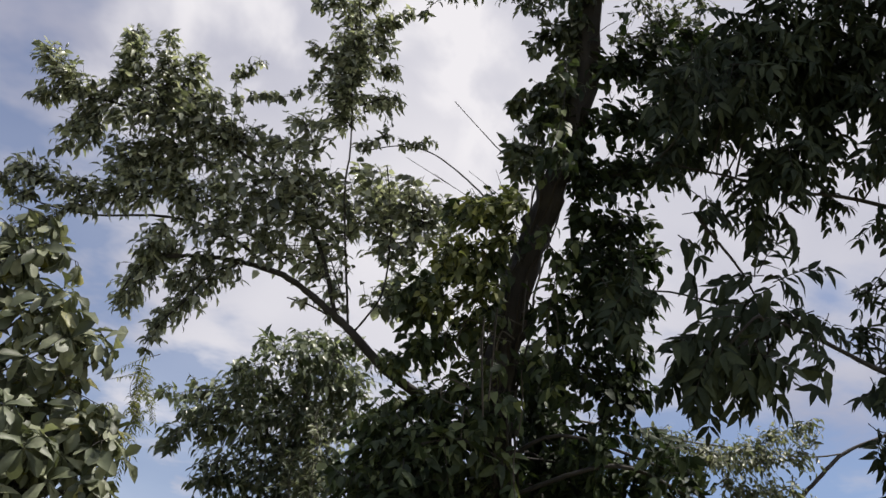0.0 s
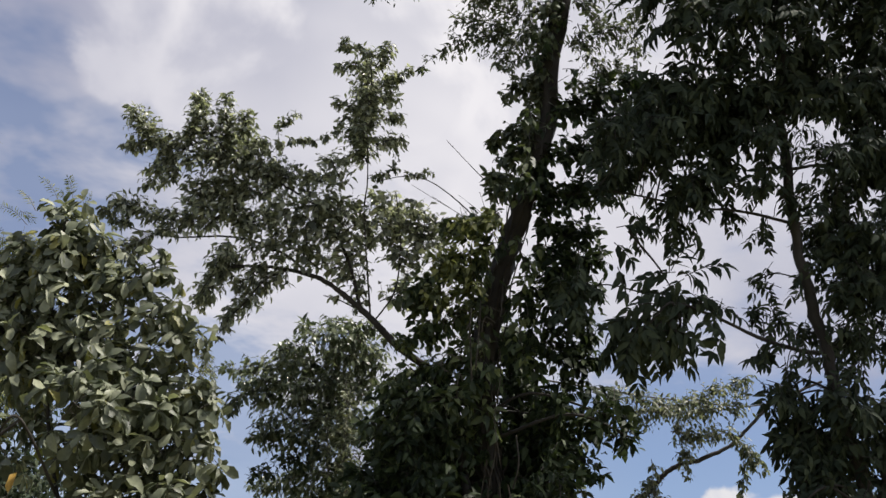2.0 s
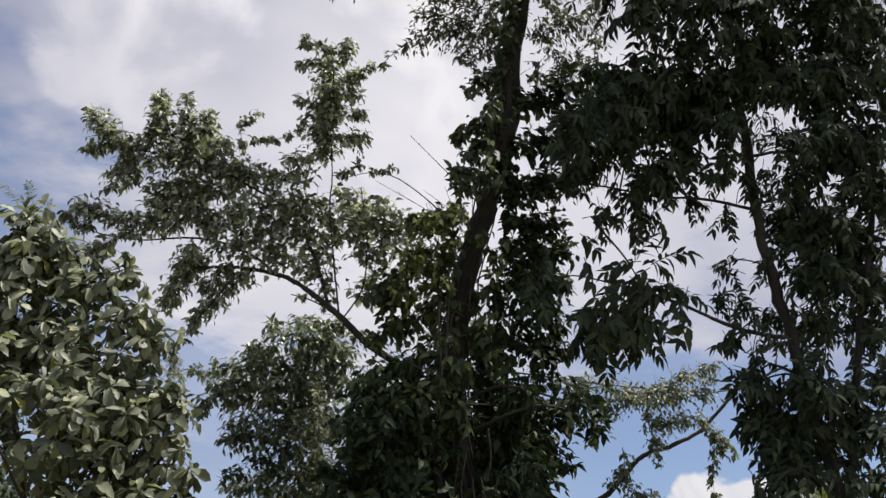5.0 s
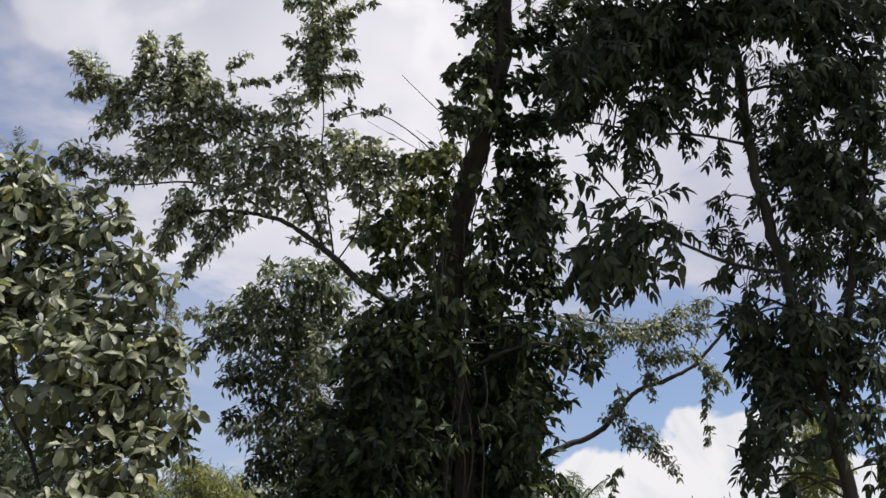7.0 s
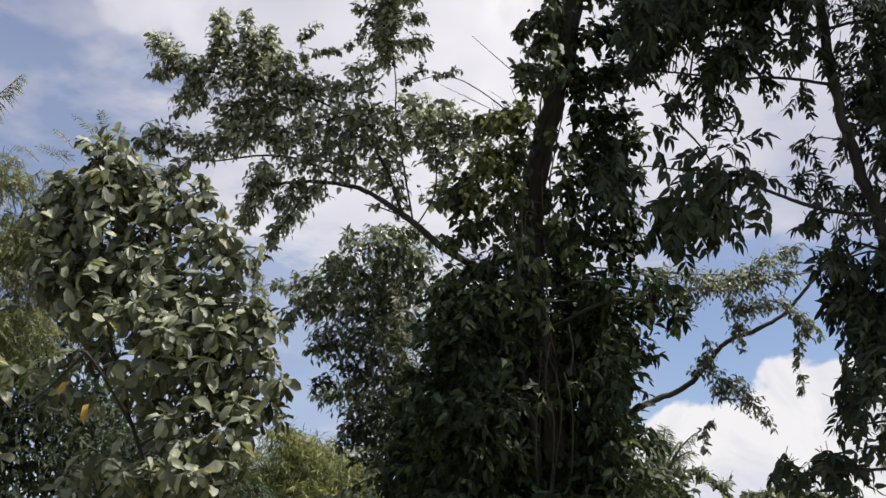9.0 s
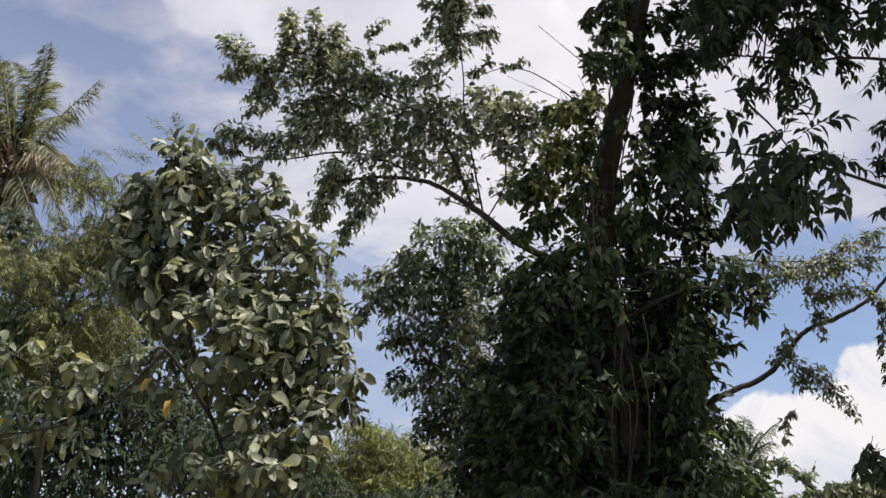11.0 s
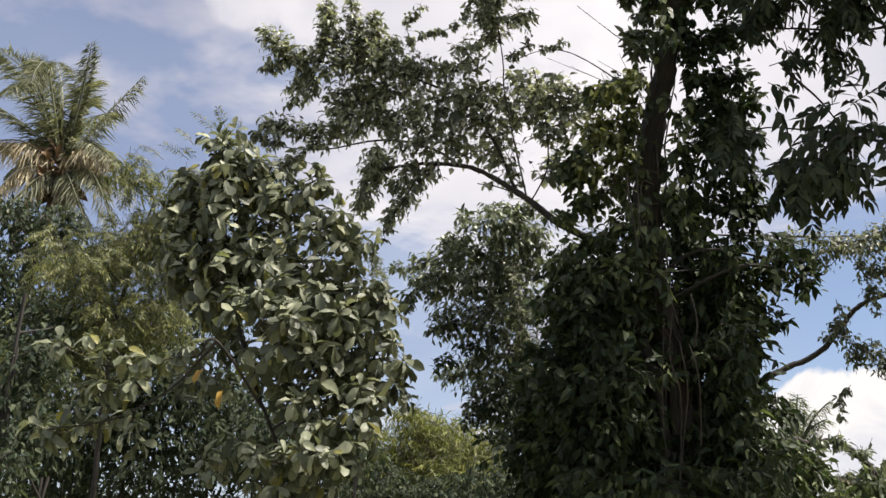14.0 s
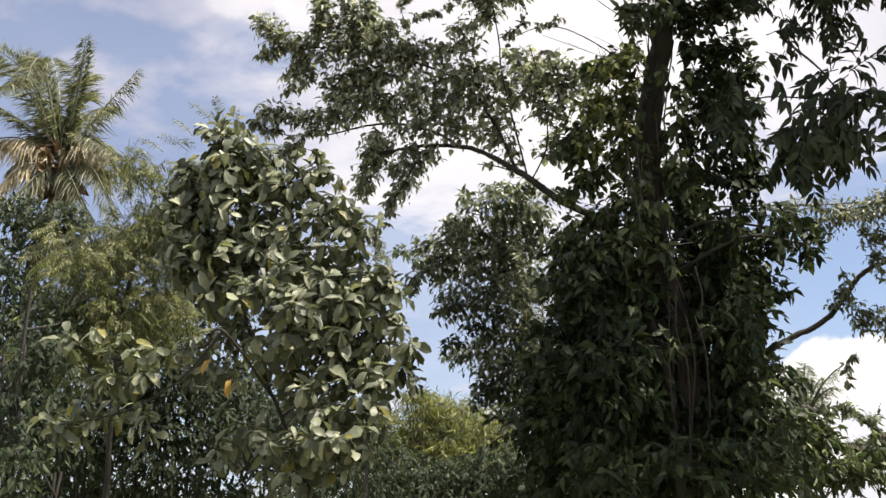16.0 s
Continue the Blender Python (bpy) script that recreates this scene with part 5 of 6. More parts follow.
WISP_LEAVES = [(-4.76, 7.72, -5.08, 8.05), (-4.53, 7.7, -4.66, 7.99), (-4.38, 7.54, -4.34, 7.83), (-4.99, 7.5, -5.26, 7.77), (-5.06, 7.3, -5.44, 7.51), (-5.39, 7.28, -5.71, 7.46), (-5.62, 7.13, -5.91, 7.41), (-4.2, 7.18, -4.01, 7.35), (-5.31, 7.16, -5.51, 7.05), (-5.17, 7.45, -4.96, 7.33), (-5.72, 7.07, -5.91, 6.93), (-4.57, 7.61, -4.76, 7.81), (-4.27, 7.38, -4.13, 7.53)]


def make_feather_tree():
    rng = np.random.default_rng(15)
    t = thing("feathery_tree", (-7.2, 15, 0), "feathery yellow-green tree with fine divided leaves", "tree")
    line = stem("trunk", footed(FEATHER_TRUNK), 0.07, 0.02, BARK_DARK, t, rng)
    pinnate_crown(t, FEATHER_CLUMPS, 15, 0.1, 0.35, [line], rng, LEAF_FEATHER, 0.10, FINE, 0.42, 9, 2.6, BARK_GREY)


make_feather_tree()

WISP_CLUMPS = [(-2.3, 5.34, 0.24, 0.45), (-2.37, 5.63, 0.18, 0.18), (-2.53, 4.85, 0.39, 0.39)]
BACK_CLUMPS = [(-10.43, 6.38, 1.26, 1.1), (-10.22, 5.02, 1.07, 1.07), (-10.03, 3.73, 1.2, 0.9), (-8.76, 4.35, 1.35, 1.05), (-7.4, 4.12, 1.48, 1.19), (-6.1, 4.31, 1.33, 1.03), (-5.01, 4.09, 1.17, 0.88), (-3.93, 3.57, 1.15, 0.72), (-8.17, 6.09, 1.23, 0.92), (-7.08, 6.74, 1.24, 0.93), (-10.86, 6.85, 0.63, 1.27), (-10.94, 8.17, 0.81, 0.65), (-11.04, 8.86, 0.69, 0.49), (-10.15, 8.64, 0.65, 0.55), (-9.56, 7.88, 0.8, 0.64), (-7.5, 5.19, 1.36, 0.91), (-6.51, 5.28, 1.2, 0.75)]
BACK_LOW = [(-2.97, 3.07, 1.41, 0.63), (-1.41, 3.06, 1.86, 0.62), (-0.09, 3.05, 1.84, 0.61), (-10.55, 3.27, 1.97, 0.66), (-8.1, 3.15, 1.94, 0.65), (-5.73, 3.13, 1.91, 0.64), (-3.88, 3.18, 1.26, 0.63), (-2.75, 3.44, 1.1, 0.44), (-1.62, 3.55, 1.09, 0.47), (-0.62, 3.76, 0.94, 0.62), (-0.08, 3.32, 1.23, 0.62)]
DARK_LEFT = [(-7.83, 6.0, 0.4, 0.4), (-7.61, 5.41, 0.46, 0.55), (-7.4, 4.6, 0.5, 0.65), (-7.34, 3.68, 0.53, 0.64), (-6.87, 2.93, 0.62, 0.41)]


def make_wisp_tree():
    rng = np.random.default_rng(31)
    t = thing("wispy_sapling", (-2.6, 12, 0), "thin sapling with wispy feathery twigs behind broad leaves", "sapling")
    x, z, _, _ = WISP_CLUMPS[0]
    line = stem("trunk", [(x - 0.3, 12, -0.1), (x - 0.25, 12, 2.0), (x - 0.15, 11.9, z - 0.6), (x, 11.8, z)], 0.03, 0.008, BARK_GREY, t, rng)
    pinnate_crown(t, WISP_CLUMPS, 12, 0.1, 0.1, [line], rng, LEAF_FEATHER, 0.08, FINE, 0.35, 9, 0.9, BARK_GREY, bough=0.006)


def make_back_trees():
    rng = np.random.default_rng(32)
    for clumps, depth, name, label in ((DARK_LEFT, 12.5, "shade_shrub", "dark shaded shrub at the foot of the palm"), (BACK_CLUMPS, 18, "thicket_tree", "dense dark green thicket tree with thin upright stems"),
                                       (BACK_LOW, 20, "thicket_shrub", "dark low thicket of leaves and thin stems")):
        c = np.array(clumps)
        t = thing(name, (float(c[:, 0].mean()), depth, 0), label, "tree")
        lines = []
        for x, z, rx, rz in clumps:
            for k in range(2):
                u = x + rng.uniform(-0.6, 0.6) * rx
                lines.append(stem("stem", [(u + rng.normal() * 0.15, depth, -0.1), (u, depth, z * 0.5), (u + rng.normal() * 0.1, depth, z + rz * 0.3)],
                                  0.035, 0.02, BARK_DARK, t, rng, sides=6, per=5))
        plain_crown(t, clumps, depth, 0.0, 0.5, lines, rng, LEAF_THICKET, 0.125, OVATE, 0.4, 7, 1.6, BARK_DARK, hang=0.6)
    compound_leaves(t, WISP_LEAVES, 12.0, 0.0, rng, LEAF_FEATHER, 0.10, FINE, 9, BARK_GREY)


make_wisp_tree()
make_back_trees()

# ---- coconut palm ----
PALM_TRUNK = [(-16.8, 28.0, 6.16), (-16.91, 28.0, 8.24), (-16.76, 28.0, 10.4), (-16.49, 28.0, 12.26), (-16.27, 28.0, 13.8), (-16.12, 28.0, 14.78)]
PALM_BOWS = [(-14.95, 28.0, 16.21), (-15.97, 28.0, 17.13), (-15.74, 28.0, 17.22), (-16.7, 28.0, 17.73), (-16.85, 28.0, 17.32), (-16.52, 28.0, 17.97), (-17.11, 28.0, 16.92), (-17.22, 28.0, 16.1), (-17.11, 28.0, 15.98), (-15.8, 28.0, 16.8), (-16.63, 28.0, 17.09), (-17.08, 28.0, 17.55), (-16.16, 28.0, 17.47), (-15.18, 28.0, 15.51), (-17.15, 28.0, 15.47), (-16.29, 28.0, 17.69), (-16.88, 28.0, 16.69)]
PALM_TIPS = [(-13.44, 28.0, 17.74), (-15.89, 28.0, 19.34), (-15.54, 28.0, 19.3), (-17.38, 28.0, 19.27), (-18.2, 28.0, 19.28), (-16.11, 28.0, 16.52), (-18.67, 28.0, 18.89), (-18.87, 28.0, 17.18), (-19.02, 28.0, 16.04), (-15.17, 28.0, 17.54), (-16.69, 28.0, 15.85), (-17.75, 28.0, 18.09), (-16.67, 28.0, 18.41), (-13.68, 28.0, 14.39), (-18.25, 28.0, 14.75), (-15.98, 28.0, 18.63), (-17.88, 28.0, 17.41)]
PALM_DRY_BOWS = [(-15.06, 28.0, 15.26), (-15.34, 28.0, 15.16), (-17.03, 28.0, 15.3), (-17.03, 28.0, 14.41), (-16.58, 28.0, 13.92), (-15.96, 28.0, 13.58), (-14.2, 28.0, 14.37), (-14.46, 28.0, 14.05), (-15.22, 28.0, 13.92), (-15.59, 28.0, 13.75), (-16.39, 28.0, 14.01)]
PALM_DRY_TIPS = [(-13.88, 28.0, 14.4), (-14.15, 28.0, 13.74), (-18.48, 28.0, 14.97), (-17.92, 28.0, 12.9), (-16.79, 28.0, 12.05), (-16.52, 28.0, 11.69), (-12.31, 28.0, 13.89), (-13.34, 28.0, 12.04), (-14.08, 28.0, 11.91), (-15.22, 28.0, 11.94), (-17.56, 28.0, 12.33)]
PALM_SIDES = (-0.5, 0.5, -0.3, 0.8, 0.3, -2.5, -0.5, -0.3, 1.0, 1.5, -3.0, -2.0, 2.0, -1.0, 0.5, 1.2, 1.5)   # how far each tip comes forward or goes back


def make_palm():
    rng = np.random.default_rng(16)
    t = thing("coconut_palm", (-17, 28, 0), "coconut palm with ragged green fronds and dry hanging ones", "palm tree")
    line = stem("trunk", footed(PALM_TRUNK), 0.2, 0.15, BARK_GREY, t, rng, sides=12)
    heart = line[-1]
    for bow, tip, s in zip(PALM_BOWS, PALM_TIPS, PALM_SIDES):
        palm_frond(t, heart, np.array(bow) + (0, s * 0.45, 0), np.array(tip) + (0, s, 0), LEAF_PALM, rng, 0.95, pairs=110, hang=rng.uniform(0.35, 0.9))
    for i, (bow, tip) in enumerate(zip(PALM_DRY_BOWS, PALM_DRY_TIPS)):
        s = -rng.uniform(0.3, 1.6)
        bow, tip = np.array(bow) + (0, s * 0.7, 0), np.array(tip) + (0, s, 0)
        if i < 6:
            palm_frond(t, heart, bow, tip, LEAF_DRY, rng, 1.1, "dry_frond", "dry straw-coloured hanging frond", 110, 1.8)
        else:
            palm_frond(t, heart, bow, tip, LEAF_FEATHER if i == 6 else LEAF_PALM, rng, 1.0, pairs=70, hang=1.8)
    # torn brown sheaths and old stalks round the heart
    k = 120
    way = unit(rng.normal(size=(k, 3)) * (1, 0.7, 0.8) + (0, -0.5, 0))
    at = heart + way * rng.uniform(0.05, 0.55, (k, 1)) + np.array([0, 0, 1.0]) * rng.uniform(-1.0, 0.25, (k, 1))
    axis = unit(way + np.array([0, 0, -1.0]) * rng.uniform(-0.2, 1.2, (k, 1)))
    part("sheath", leaf_mesh("sheath", OVATE, at, axis, unit(rng.normal(size=(k, 3))), rng.uniform(0.3, 0.75, k), HUSK), t, "torn brown leaf sheaths", "stuff")


make_palm()

# ---- golden-green crown in the gap, far off ----
GOLD_CLUMPS = [(-5.17, 5.17, 0.94, 0.88), (-5.36, 4.15, 1.03, 0.62), (-4.12, 6.12, 0.84, 0.34), (-3.29, 5.29, 1.76, 1.04), (-4.48, 4.72, 1.35, 0.93), (-2.03, 5.13, 0.93, 0.72), (-2.69, 4.42, 1.64, 0.82), (-3.74, 5.6, 1.25, 0.83), (-5.07, 4.3, 0.83, 0.52)]


def make_gold_tree():
    rng = np.random.default_rng(17)
    t = thing("bamboo_clump", (-3.6, 26, 0), "distant yellow-green crown of fine bamboo-like leaves", "bamboo")
    line = stem("trunk", [(-3.6, 26, -0.1), (-3.6, 26, 2.0), (-3.5, 26, 4.2)], 0.12, 0.05, BARK_GREY, t, rng)
    plain_crown(t, GOLD_CLUMPS, 26, 0.0, 0.4, [line], rng, LEAF_GOLD, 0.24, REED, 0.7, 9, 6, BARK_GREY, hang=0.5)


make_gold_tree()

# ---- the dark tree with feathered leaves ----
RIGHT_TRUNK = [(4.85, 9.04, 2.64), (4.67, 8.92, 3.12), (4.49, 8.78, 3.66), (4.33, 8.65, 4.21), (4.13, 8.52, 4.71), (3.97, 8.38, 5.28), (3.8, 8.26, 5.75), (3.68, 8.14, 6.22), (3.57, 7.99, 6.82), (3.48, 7.83, 7.49), (3.42, 7.53, 8.67), (3.32, 7.28, 9.67)]
RIGHT_FORK = [(4.49, 8.78, 3.66), (4.57, 8.64, 4.22), (4.61, 8.49, 4.85), (4.67, 8.34, 5.43), (4.79, 8.14, 6.25), (4.89, 7.93, 7.1)]
RIGHT_LIMB_A = [(3.96, 8.39, 5.22), (3.72, 8.4, 5.22), (3.33, 8.38, 5.3), (2.94, 8.34, 5.43), (2.56, 8.32, 5.53)]
RIGHT_LIMB_B = [(3.66, 8.1, 6.39), (3.15, 8.09, 6.46), (2.65, 8.09, 6.44), (2.15, 8.08, 6.49), (1.71, 8.07, 6.5)]
RIGHT_LIMB_C = [(3.59, 7.97, 6.93), (3.94, 7.95, 7.02), (4.34, 7.94, 7.05), (4.8, 7.96, 6.98)]
RIGHT_TWIG = [(2.04, 8.16, 6.14), (2.19, 8.2, 6.0), (2.34, 8.24, 5.85), (2.49, 8.29, 5.64), (2.56, 8.33, 5.48)]
RIGHT_CANOPY = [(2.23, 8.59, 0.64, 0.4), (2.98, 8.62, 0.72, 0.48), (3.74, 8.71, 0.73, 0.48), (4.39, 8.72, 0.57, 0.57), (2.42, 8.01, 0.43, 0.36), (2.99, 8.02, 0.63, 0.44), (3.63, 8.03, 0.56, 0.44), (4.21, 8.04, 0.64, 0.44), (2.39, 7.45, 0.62, 0.33), (2.95, 7.46, 0.59, 0.33), (3.52, 7.55, 0.43, 0.28), (4.09, 7.64, 0.55, 0.28), (4.52, 7.83, 0.32, 0.48), (2.18, 6.89, 0.31, 0.15), (3.03, 9.25, 1.31, 0.41), (4.1, 9.38, 0.99, 0.41), (4.44, 8.36, 0.48, 0.4), (4.57, 7.37, 0.35, 0.35), (4.93, 8.54, 0.36, 0.46), (4.92, 7.81, 0.32, 0.4), (4.95, 7.25, 0.29, 0.32)]
RIGHT_MID = [(2.57, 7.41, 0.55, 0.38), (2.13, 7.09, 0.38, 0.38), (1.92, 6.63, 0.24, 0.26), (2.67, 6.69, 0.31, 0.18), (2.43, 6.43, 0.37, 0.11), (2.65, 6.35, 0.12, 0.12), (2.16, 6.23, 0.28, 0.06), (3.13, 7.46, 0.52, 0.35), (4.31, 6.99, 0.29, 0.17), (4.58, 6.99, 0.32, 0.21), (4.69, 6.63, 0.32, 0.21), (4.28, 6.16, 0.36, 0.25), (4.75, 6.14, 0.38, 0.31), (4.33, 5.81, 0.31, 0.14), (4.81, 5.71, 0.31, 0.25), (2.92, 6.88, 0.27, 0.15), (3.27, 6.66, 0.27, 0.14), (3.05, 7.17, 0.38, 0.25), (4.11, 6.7, 0.25, 0.25), (2.24, 6.84, 0.27, 0.18), (2.61, 6.57, 0.3, 0.23), (1.75, 6.73, 0.25, 0.31), (1.6, 5.53, 0.22, 0.3)]
RIGHT_OUTER = [(4.51, 6.73, 0.47, 0.31), (4.89, 6.98, 0.28, 0.28), (4.8, 6.47, 0.39, 0.31), (4.22, 6.37, 0.34, 0.28), (4.51, 6.07, 0.46, 0.31), (4.9, 6.04, 0.31, 0.38), (4.16, 5.72, 0.3, 0.23), (4.61, 5.59, 0.46, 0.27), (4.0, 6.08, 0.23, 0.31), (4.34, 7.28, 0.39, 0.23), (4.28, 5.4, 0.27, 0.2), (4.87, 5.39, 0.3, 0.3)]
RIGHT_MASS = [(2.06, 5.29, 0.15, 0.08), (2.26, 5.26, 0.17, 0.11), (2.46, 5.28, 0.15, 0.11), (2.15, 5.08, 0.16, 0.11), (2.38, 5.11, 0.15, 0.12), (2.54, 5.4, 0.13, 0.06), (2.54, 5.6, 0.2, 0.09), (2.76, 5.53, 0.13, 0.05), (2.1, 4.96, 0.09, 0.07)]
RIGHT_FEATHERS = [(2.66, 5.86, 3.02, 5.96), (2.44, 5.76, 2.43, 5.96), (2.45, 5.78, 2.6, 6.02), (2.49, 5.76, 2.18, 5.68), (2.42, 5.58, 2.18, 5.52), (2.77, 5.61, 3.21, 5.49), (2.55, 5.76, 2.83, 5.79), (2.47, 5.65, 2.73, 5.55), (2.53, 5.36, 2.84, 5.22), (2.42, 5.26, 2.59, 4.99), (2.33, 5.18, 2.45, 4.91), (2.24, 5.13, 2.28, 4.8), (2.16, 5.21, 2.05, 4.86), (2.13, 5.31, 1.89, 5.2), (2.08, 5.23, 1.9, 4.97), (2.6, 5.23, 2.76, 4.99), (2.96, 5.22, 2.85, 5.03), (1.94, 6.19, 2.27, 6.18), (1.94, 6.08, 2.11, 5.93), (1.93, 5.72, 2.01, 5.47), (2.64, 6.19, 2.79, 6.1), (2.44, 6.22, 2.5, 6.1)]
RIGHT_FEATHERS_B = [(2.51, 5.45, 2.29, 5.4), (2.56, 5.43, 2.38, 5.28), (2.46, 5.43, 2.61, 5.3), (2.31, 5.41, 2.06, 5.35), (2.26, 5.36, 2.0, 5.29), (2.41, 5.33, 2.26, 5.1), (2.21, 5.31, 2.05, 5.1), (2.51, 5.3, 2.5, 5.02), (2.35, 5.31, 2.16, 5.0), (2.14, 5.33, 1.99, 5.03), (2.4, 5.21, 2.67, 5.14), (2.28, 5.23, 2.4, 5.0), (2.57, 5.7, 2.39, 5.53), (2.82, 5.6, 2.61, 5.45), (3.61, 5.24, 3.29, 5.12), (3.53, 5.44, 3.55, 5.73), (2.26, 5.28, 2.12, 4.92), (2.5, 5.23, 2.53, 4.96)]
RIGHT_SPARSE = [(3.41, 5.66, 0.14, 0.12), (3.32, 6.25, 0.12, 0.12), (3.43, 5.99, 0.13, 0.14), (3.55, 5.46, 0.13, 0.14), (3.44, 5.14, 0.16, 0.06), (3.66, 5.05, 0.18, 0.07), (4.22, 5.45, 0.23, 0.13), (3.94, 5.49, 0.17, 0.14), (3.2, 6.96, 0.26, 0.15), (3.09, 6.56, 0.18, 0.09), (3.77, 6.84, 0.26, 0.24), (4.05, 6.47, 0.24, 0.24)]
RIGHT_LOW = [(3.61, 4.78, 0.21, 0.15), (4.05, 4.6, 0.27, 0.18), (4.44, 4.68, 0.34, 0.16), (4.83, 4.86, 0.22, 0.18), (3.78, 4.38, 0.24, 0.19), (4.22, 4.31, 0.45, 0.24), (4.71, 4.39, 0.33, 0.27), (3.83, 4.0, 0.24, 0.18), (3.67, 3.79, 0.21, 0.08), (3.73, 3.57, 0.15, 0.16), (3.65, 3.32, 0.09, 0.16), (4.81, 3.98, 0.2, 0.21), (4.94, 3.53, 0.11, 0.29), (4.05, 3.23, 0.24, 0.07), (3.2, 2.94, 0.2, 0.12), (3.66, 2.98, 0.37, 0.23), (3.78, 3.59, 0.24, 0.23)]
RIGHT_FILL = [(3.8, 4.92, 0.3, 0.13), (4.17, 4.76, 0.42, 0.22), (3.85, 4.53, 0.36, 0.24), (4.3, 4.37, 0.36, 0.27), (4.06, 4.16, 0.35, 0.18)]
# unseen upper crown, added to shade the tree and end its trunk
RIGHT_SHADE_ROOF = [(x, z, 0.75, 0.4) for x, z in ((0.9, 10.9), (1.9, 11.2), (2.9, 11.0), (3.9, 11.2), (4.9, 10.9), (2.4, 10.6), (3.4, 10.5), (4.4, 10.5), (5.6, 10.3), (5.7, 9.4))]


def make_right_tree():
    rng = np.random.default_rng(18)
    t = thing("dark_forked_tree", (4.9, 9.1, 0), "dark forked tree with long drooping compound leaves", "tree")
    lines = [stem("trunk", footed(RIGHT_TRUNK), 0.085, 0.036, BARK_DARK, t, rng, sides=11)]
    for pts, r in ((RIGHT_FORK, 0.055), (RIGHT_LIMB_A, 0.028), (RIGHT_LIMB_B, 0.018), (RIGHT_LIMB_C, 0.018), (RIGHT_TWIG, 0.014)):
        lines.append(stem("limb", pts, r, r * 0.4, BARK_DARK, t, rng, sides=8))
    pinnate_crown(t, sleeve(lines[:3] + lines[4:5], 0.35, 0.12, 0.28, rng, 3.4), 9.1, 0.25, 0.1, lines, rng, LEAF_RIGHT_SHADED, 0.11, LEAFLET, 0.3, 5, 1.0, BARK_DARK, bough=0.006)
    pinnate_crown(t, RIGHT_CANOPY, 9.3, 0.25, 0.2, lines, rng, LEAF_RIGHT_SHADED, 0.125, LEAFLET, 0.36, 5, 1.9, BARK_DARK, bough=0.009)
    # added crown above the view that keeps sun off the tree
    pinnate_crown(t, RIGHT_SHADE_ROOF, 9.6, 0.25, 0.7, lines, rng, LEAF_RIGHT_SHADED, 0.16, LEAFLET, 0.4, 5, 0.5, BARK_DARK)
    pinnate_crown(t, RIGHT_MID, 9.3, 0.25, 0.2, lines, rng, LEAF_RIGHT_SHADED, 0.12, LEAFLET, 0.34, 5, 2.2, BARK_DARK, bough=0.009)
    pinnate_crown(t, RIGHT_OUTER, 9.6, 0.25, 0.25, lines, rng, LEAF_RIGHT_SHADED, 0.10, LEAFLET, 0.3, 5, 1.1, BARK_DARK, bough=0.01)
    pinnate_crown(t, RIGHT_MASS, 9.3, 0.25, 0.12, lines, rng, LEAF_RIGHT_SHADED, 0.16, LEAFLET, 0.22, 3, 1.5, BARK_DARK, hang=0.5)
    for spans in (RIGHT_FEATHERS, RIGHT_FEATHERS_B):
        compound_leaves(t, spans, 9.3, 0.25, rng, LEAF_RIGHT_SHADED, 0.18, LEAFLET, 6, BARK_DARK)
    pinnate_crown(t, RIGHT_SPARSE, 9.3, 0.25, 0.2, lines, rng, LEAF_RIGHT_SHADED, 0.095, LEAFLET, 0.28, 5, 1.5, BARK_DARK, bough=0.01)
    pinnate_crown(t, RIGHT_FILL, 9.8, 0.25, 0.2, lines, rng, LEAF_RIGHT_SHADED, 0.125, LEAFLET, 0.34, 4, 2.6, BARK_DARK)
    pinnate_crown(t, RIGHT_LOW, 9.3, 0.25, 0.2, lines, rng, LEAF_RIGHT_SHADED, 0.125, LEAFLET, 0.34, 4, 2.6, BARK_DARK)


make_right_tree()

# ---- the arching limb over the blue gap ----
ARCH_LIMB = [(2.09, 13.03, 3.96), (2.46, 12.97, 4.25), (2.83, 12.93, 4.43), (3.29, 12.89, 4.64), (3.59, 12.82, 4.99), (3.82, 12.78, 5.21), (4.21, 12.74, 5.38), (4.57, 12.71, 5.57), (4.85, 12.65, 5.87), (5.17, 12.58, 6.21), (5.83, 12.51, 6.57)]
ARCH_FLAT = [(2.0, 12.59, 6.17), (2.78, 12.59, 6.13), (3.41, 12.6, 6.1), (3.97, 12.6, 6.1), (4.69, 12.6, 6.11), (5.17, 12.58, 6.21)]
ARCH_LEAVES = [[(2.79, 6.05, 0.14), (3.24, 5.94, 0.17), (3.7, 5.93, 0.18), (4.16, 6.1, 0.17), (4.55, 6.33, 0.14), (4.82, 6.51, 0.06)], [(3.09, 5.75, 0.18), (3.62, 5.78, 0.21), (4.15, 5.86, 0.24), (4.61, 6.04, 0.21)], [(3.69, 5.56, 0.17), (4.14, 5.56, 0.18), (4.53, 5.66, 0.14)], [(3.84, 5.49, 0.15), (3.92, 5.2, 0.12), (3.98, 5.04, 0.04)], [(4.52, 5.59, 0.12), (4.76, 5.43, 0.12), (4.87, 5.19, 0.04)], [(3.46, 5.19, 0.1), (3.51, 4.96, 0.13), (3.39, 4.74, 0.13)], [(3.45, 4.75, 0.09), (3.75, 4.63, 0.16), (3.97, 4.41, 0.16), (4.12, 4.2, 0.12), (4.27, 4.02, 0.04)], [(3.52, 4.6, 0.1), (3.74, 4.39, 0.1)]]
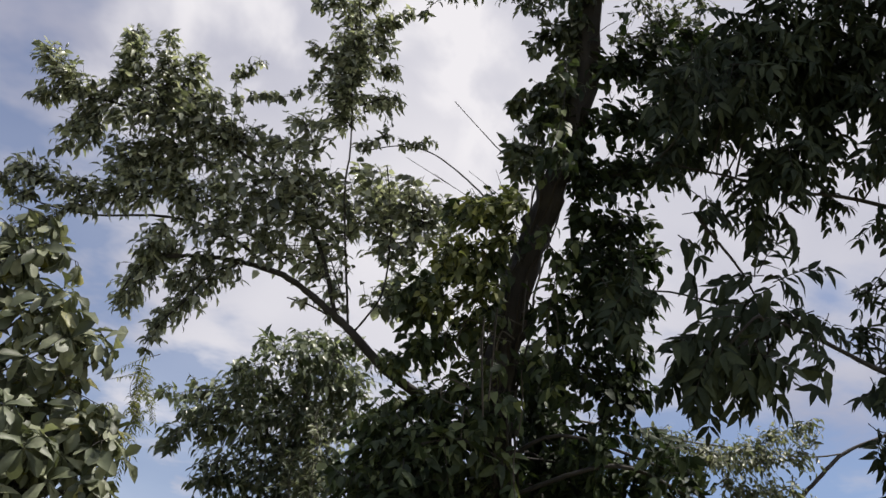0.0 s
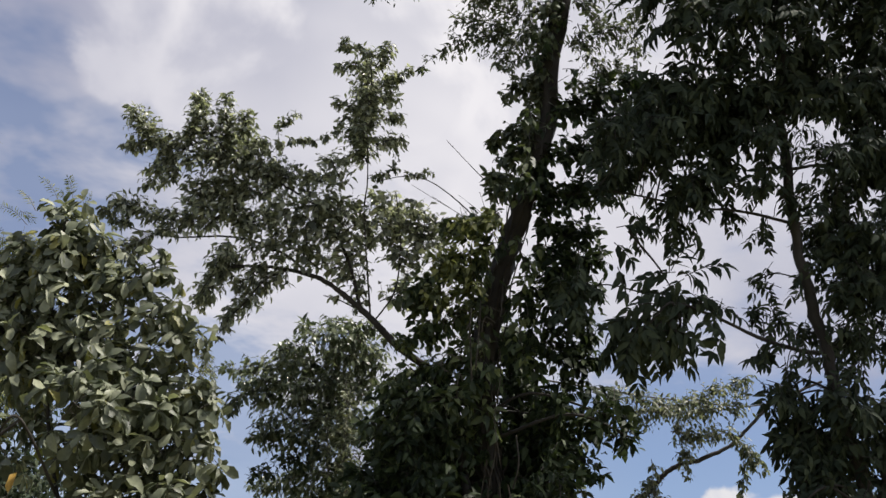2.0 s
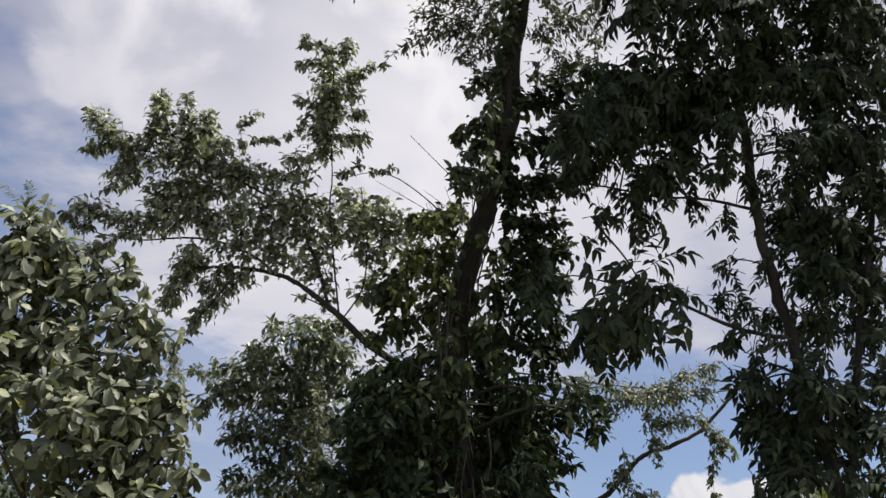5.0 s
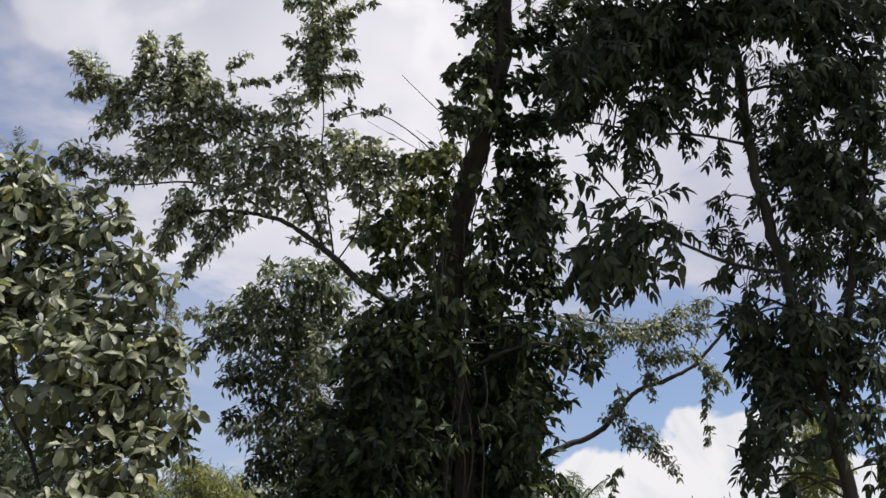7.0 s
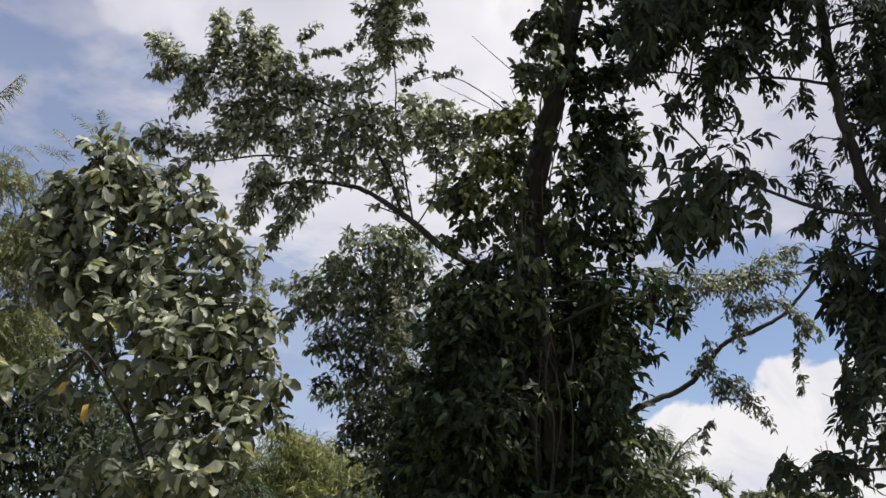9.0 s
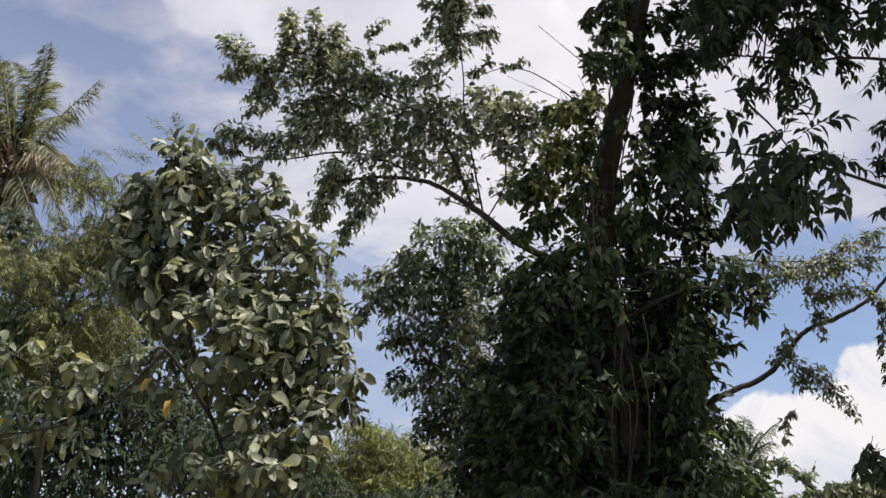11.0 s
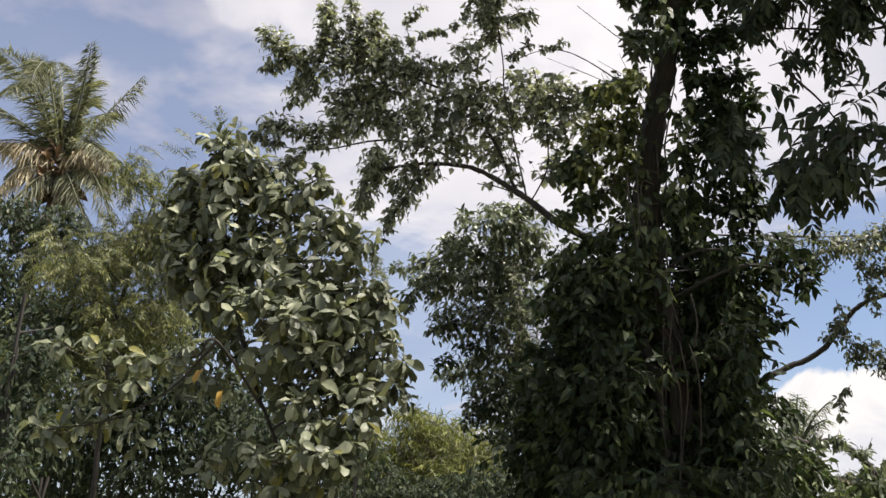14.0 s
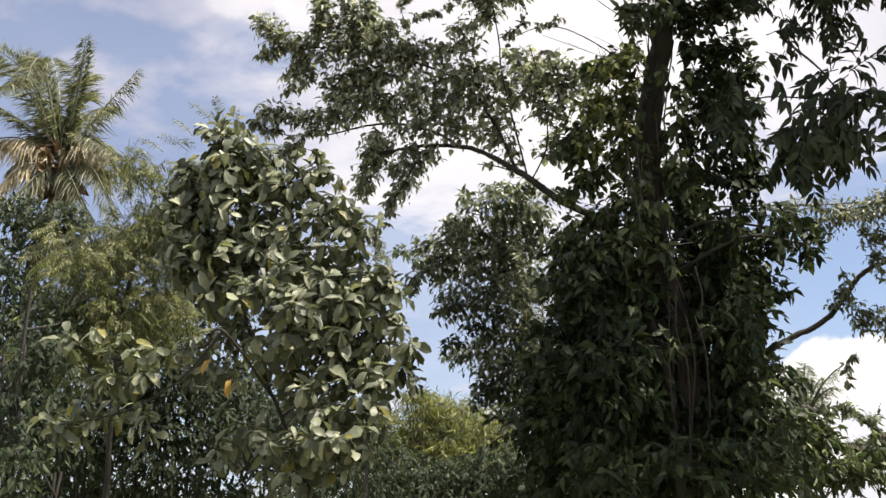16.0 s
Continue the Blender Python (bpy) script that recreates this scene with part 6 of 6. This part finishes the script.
ARCH_VINE = [[(4.73, 5.41, 0.05), (4.7, 5.08, 0.06), (4.72, 4.79, 0.06), (4.74, 4.51, 0.03)], [(3.57, 4.13, 0.04), (3.41, 3.91, 0.04), (3.43, 3.72, 0.02)], [(4.67, 5.52, 0.05), (4.93, 5.3, 0.04), (5.0, 5.2, 0.04)]]


def make_arch_tree():
    rng = np.random.default_rng(19)
    t = thing("arching_tree", (1.8, 13.2, 0), "slender arching grey limb with light green drooping leaves", "tree")
    foot = [(1.7, 13.2, -0.1), (1.75, 13.15, 1.8), (1.85, 13.1, 3.2)]
    lines = [stem("trunk", foot + ARCH_LIMB, 0.06, 0.018, BARK_DARK, t, rng)]
    lines.append(stem("limb", ARCH_FLAT, 0.014, 0.009, BARK_GREY, t, rng, sides=7))
    leafy_arms(t, ARCH_LEAVES, 13.3, 0.2, rng, LEAF_ARCH, 0.10, OVATE, 1.9, 0.06, BARK_GREY, hang=0.9, singles=120)
    leafy_arms(t, ARCH_VINE, 13.3, 0.2, rng, LEAF_ARCH, 0.12, OVATE, 1.6, 0.07, BARK_DARK, hang=1.3, wood=0.004)


make_arch_tree()

# ---- far palm, dead limb, far crown and low shrubs ----
FAR_PALM = [(5.03, 24.0, 2.87), (5.22, 24.0, 4.13), (5.36, 24.0, 4.93)]
FAR_PALM_TIPS = [(5.24, 24.0, 6.07), (5.69, 24.0, 6.25), (6.1, 24.0, 6.0), (5.03, 24.0, 5.6), (5.92, 24.0, 5.54), (5.47, 24.0, 6.23), (5.77, 24.0, 5.84), (5.13, 24.0, 5.9)]
DEAD_LIMB = [(2.93, 14.0, 3.57), (3.31, 14.0, 3.63), (3.64, 14.0, 3.65), (3.88, 14.0, 3.48), (4.08, 14.0, 3.26), (4.3, 14.0, 2.94)]
DRY_CLUMPS = [(3.61, 3.04, 0.27, 0.17), (3.87, 2.85, 0.31, 0.15)]
FAR_RIGHT = [(11.66, 7.2, 0.68, 1.2), (11.39, 6.2, 0.79, 0.79)]
HEDGE = [(9.22, 5.19, 0.49, 0.29), (9.87, 5.33, 0.49, 0.33), (8.66, 4.99, 0.36, 0.16), (10.54, 5.37, 0.49, 0.39), (11.29, 5.28, 0.65, 0.36), (7.84, 4.89, 0.49, 0.2)]
LOW_SHRUB = [(2.68, 3.32, 0.38, 0.29), (2.45, 2.99, 0.47, 0.38), (2.85, 3.05, 0.38, 0.38), (2.55, 2.72, 0.56, 0.28), (3.13, 2.65, 0.56, 0.19), (3.38, 2.83, 0.28, 0.17), (3.61, 2.91, 0.24, 0.21)]


def make_far_palm():
    rng = np.random.default_rng(20)
    t = thing("small_palm", (5.1, 24, 0), "small distant palm with stiff grey-green fronds", "palm tree")
    line = stem("trunk", footed(FAR_PALM), 0.13, 0.1, BARK_GREY, t, rng)
    for x, y, z in FAR_PALM_TIPS:
        tip = np.array((x, y + rng.uniform(-0.8, 0.8), z))
        palm_frond(t, line[-1], (line[-1] + tip) / 2 + (0, 0, 0.16), tip, LEAF_MID, rng, 0.45, pairs=46, hang=0.8)


def make_dead_limb():
    rng = np.random.default_rng(21)
    t = thing("bowed_shrub", (3.1, 14, 0), "bowed brown limb with dry leaves over low shrubs", "shrub")
    line = stem("trunk", [(3.0, 14, -0.1), (3.02, 14, 2.0)] + DEAD_LIMB, 0.06, 0.035, BARK_DARK, t, rng)
    c = [(x, z, 0.2, 0.1) for x, y, z in DEAD_LIMB[1:]]
    plain_crown(t, c, 14, 0.0, 0.1, [line], rng, LEAF_MID, 0.10, OVATE, 0.25, 6, 1.8, BARK_GREY, hang=0.9)
    plain_crown(t, DRY_CLUMPS, 14, 0.0, 0.1, [line], rng, LEAF_DRY, 0.11, FINE, 0.3, 8, 1.6, BARK_GREY, hang=1.2)


def make_far_right():
    rng = np.random.default_rng(22)
    t = thing("slim_tree", (11.5, 24, 0), "slim distant yellow-green tree", "tree")
    line = stem("trunk", [(11.5, 24, -0.1), (11.5, 24, 3), (11.6, 24, 6.5)], 0.1, 0.04, BARK_GREY, t, rng)
    plain_crown(t, FAR_RIGHT, 24, 0.0, 0.3, [line], rng, LEAF_GOLD, 0.2, FINE, 0.5, 9, 6, BARK_GREY)


def make_hedge():
    rng = np.random.default_rng(24)
    x0 = sum(c[0] for c in HEDGE) / len(HEDGE)
    t = thing("distant_hedge", (x0, 30, 0), "distant pale green row of low rounded bushes", "hedge")
    lines = [stem("stem", [(x, 30, -0.1), (x + 0.05, 30, z * 0.5), (x, 30, z)], 0.04, 0.02, BARK_GREY, t, rng, sides=6) for x, z, rx, rz in HEDGE]
    plain_crown(t, HEDGE, 30, 0.0, 0.4, lines, rng, LEAF_ARCH, 0.2, OVATE, 0.4, 7, 4, BARK_GREY)


def make_low_shrub():
    rng = np.random.default_rng(23)
    t = thing("low_shrub", (2.8, 12.5, 0), "low green shrub with mixed dry and fresh leaves", "shrub")
    line = stem("trunk", [(2.8, 12.5, -0.1), (2.8, 12.5, 1.0), (2.8, 12.5, 2.2)], 0.05, 0.02, BARK_GREY, t, rng)
    plain_crown(t, LOW_SHRUB, 12.5, 0.0, 0.2, [line], rng, LEAF_HALF_LIT, 0.12, OVATE, 0.3, 7, 3.2, BARK_GREY)


make_far_palm()
make_dead_limb()
make_far_right()
make_low_shrub()
make_hedge()
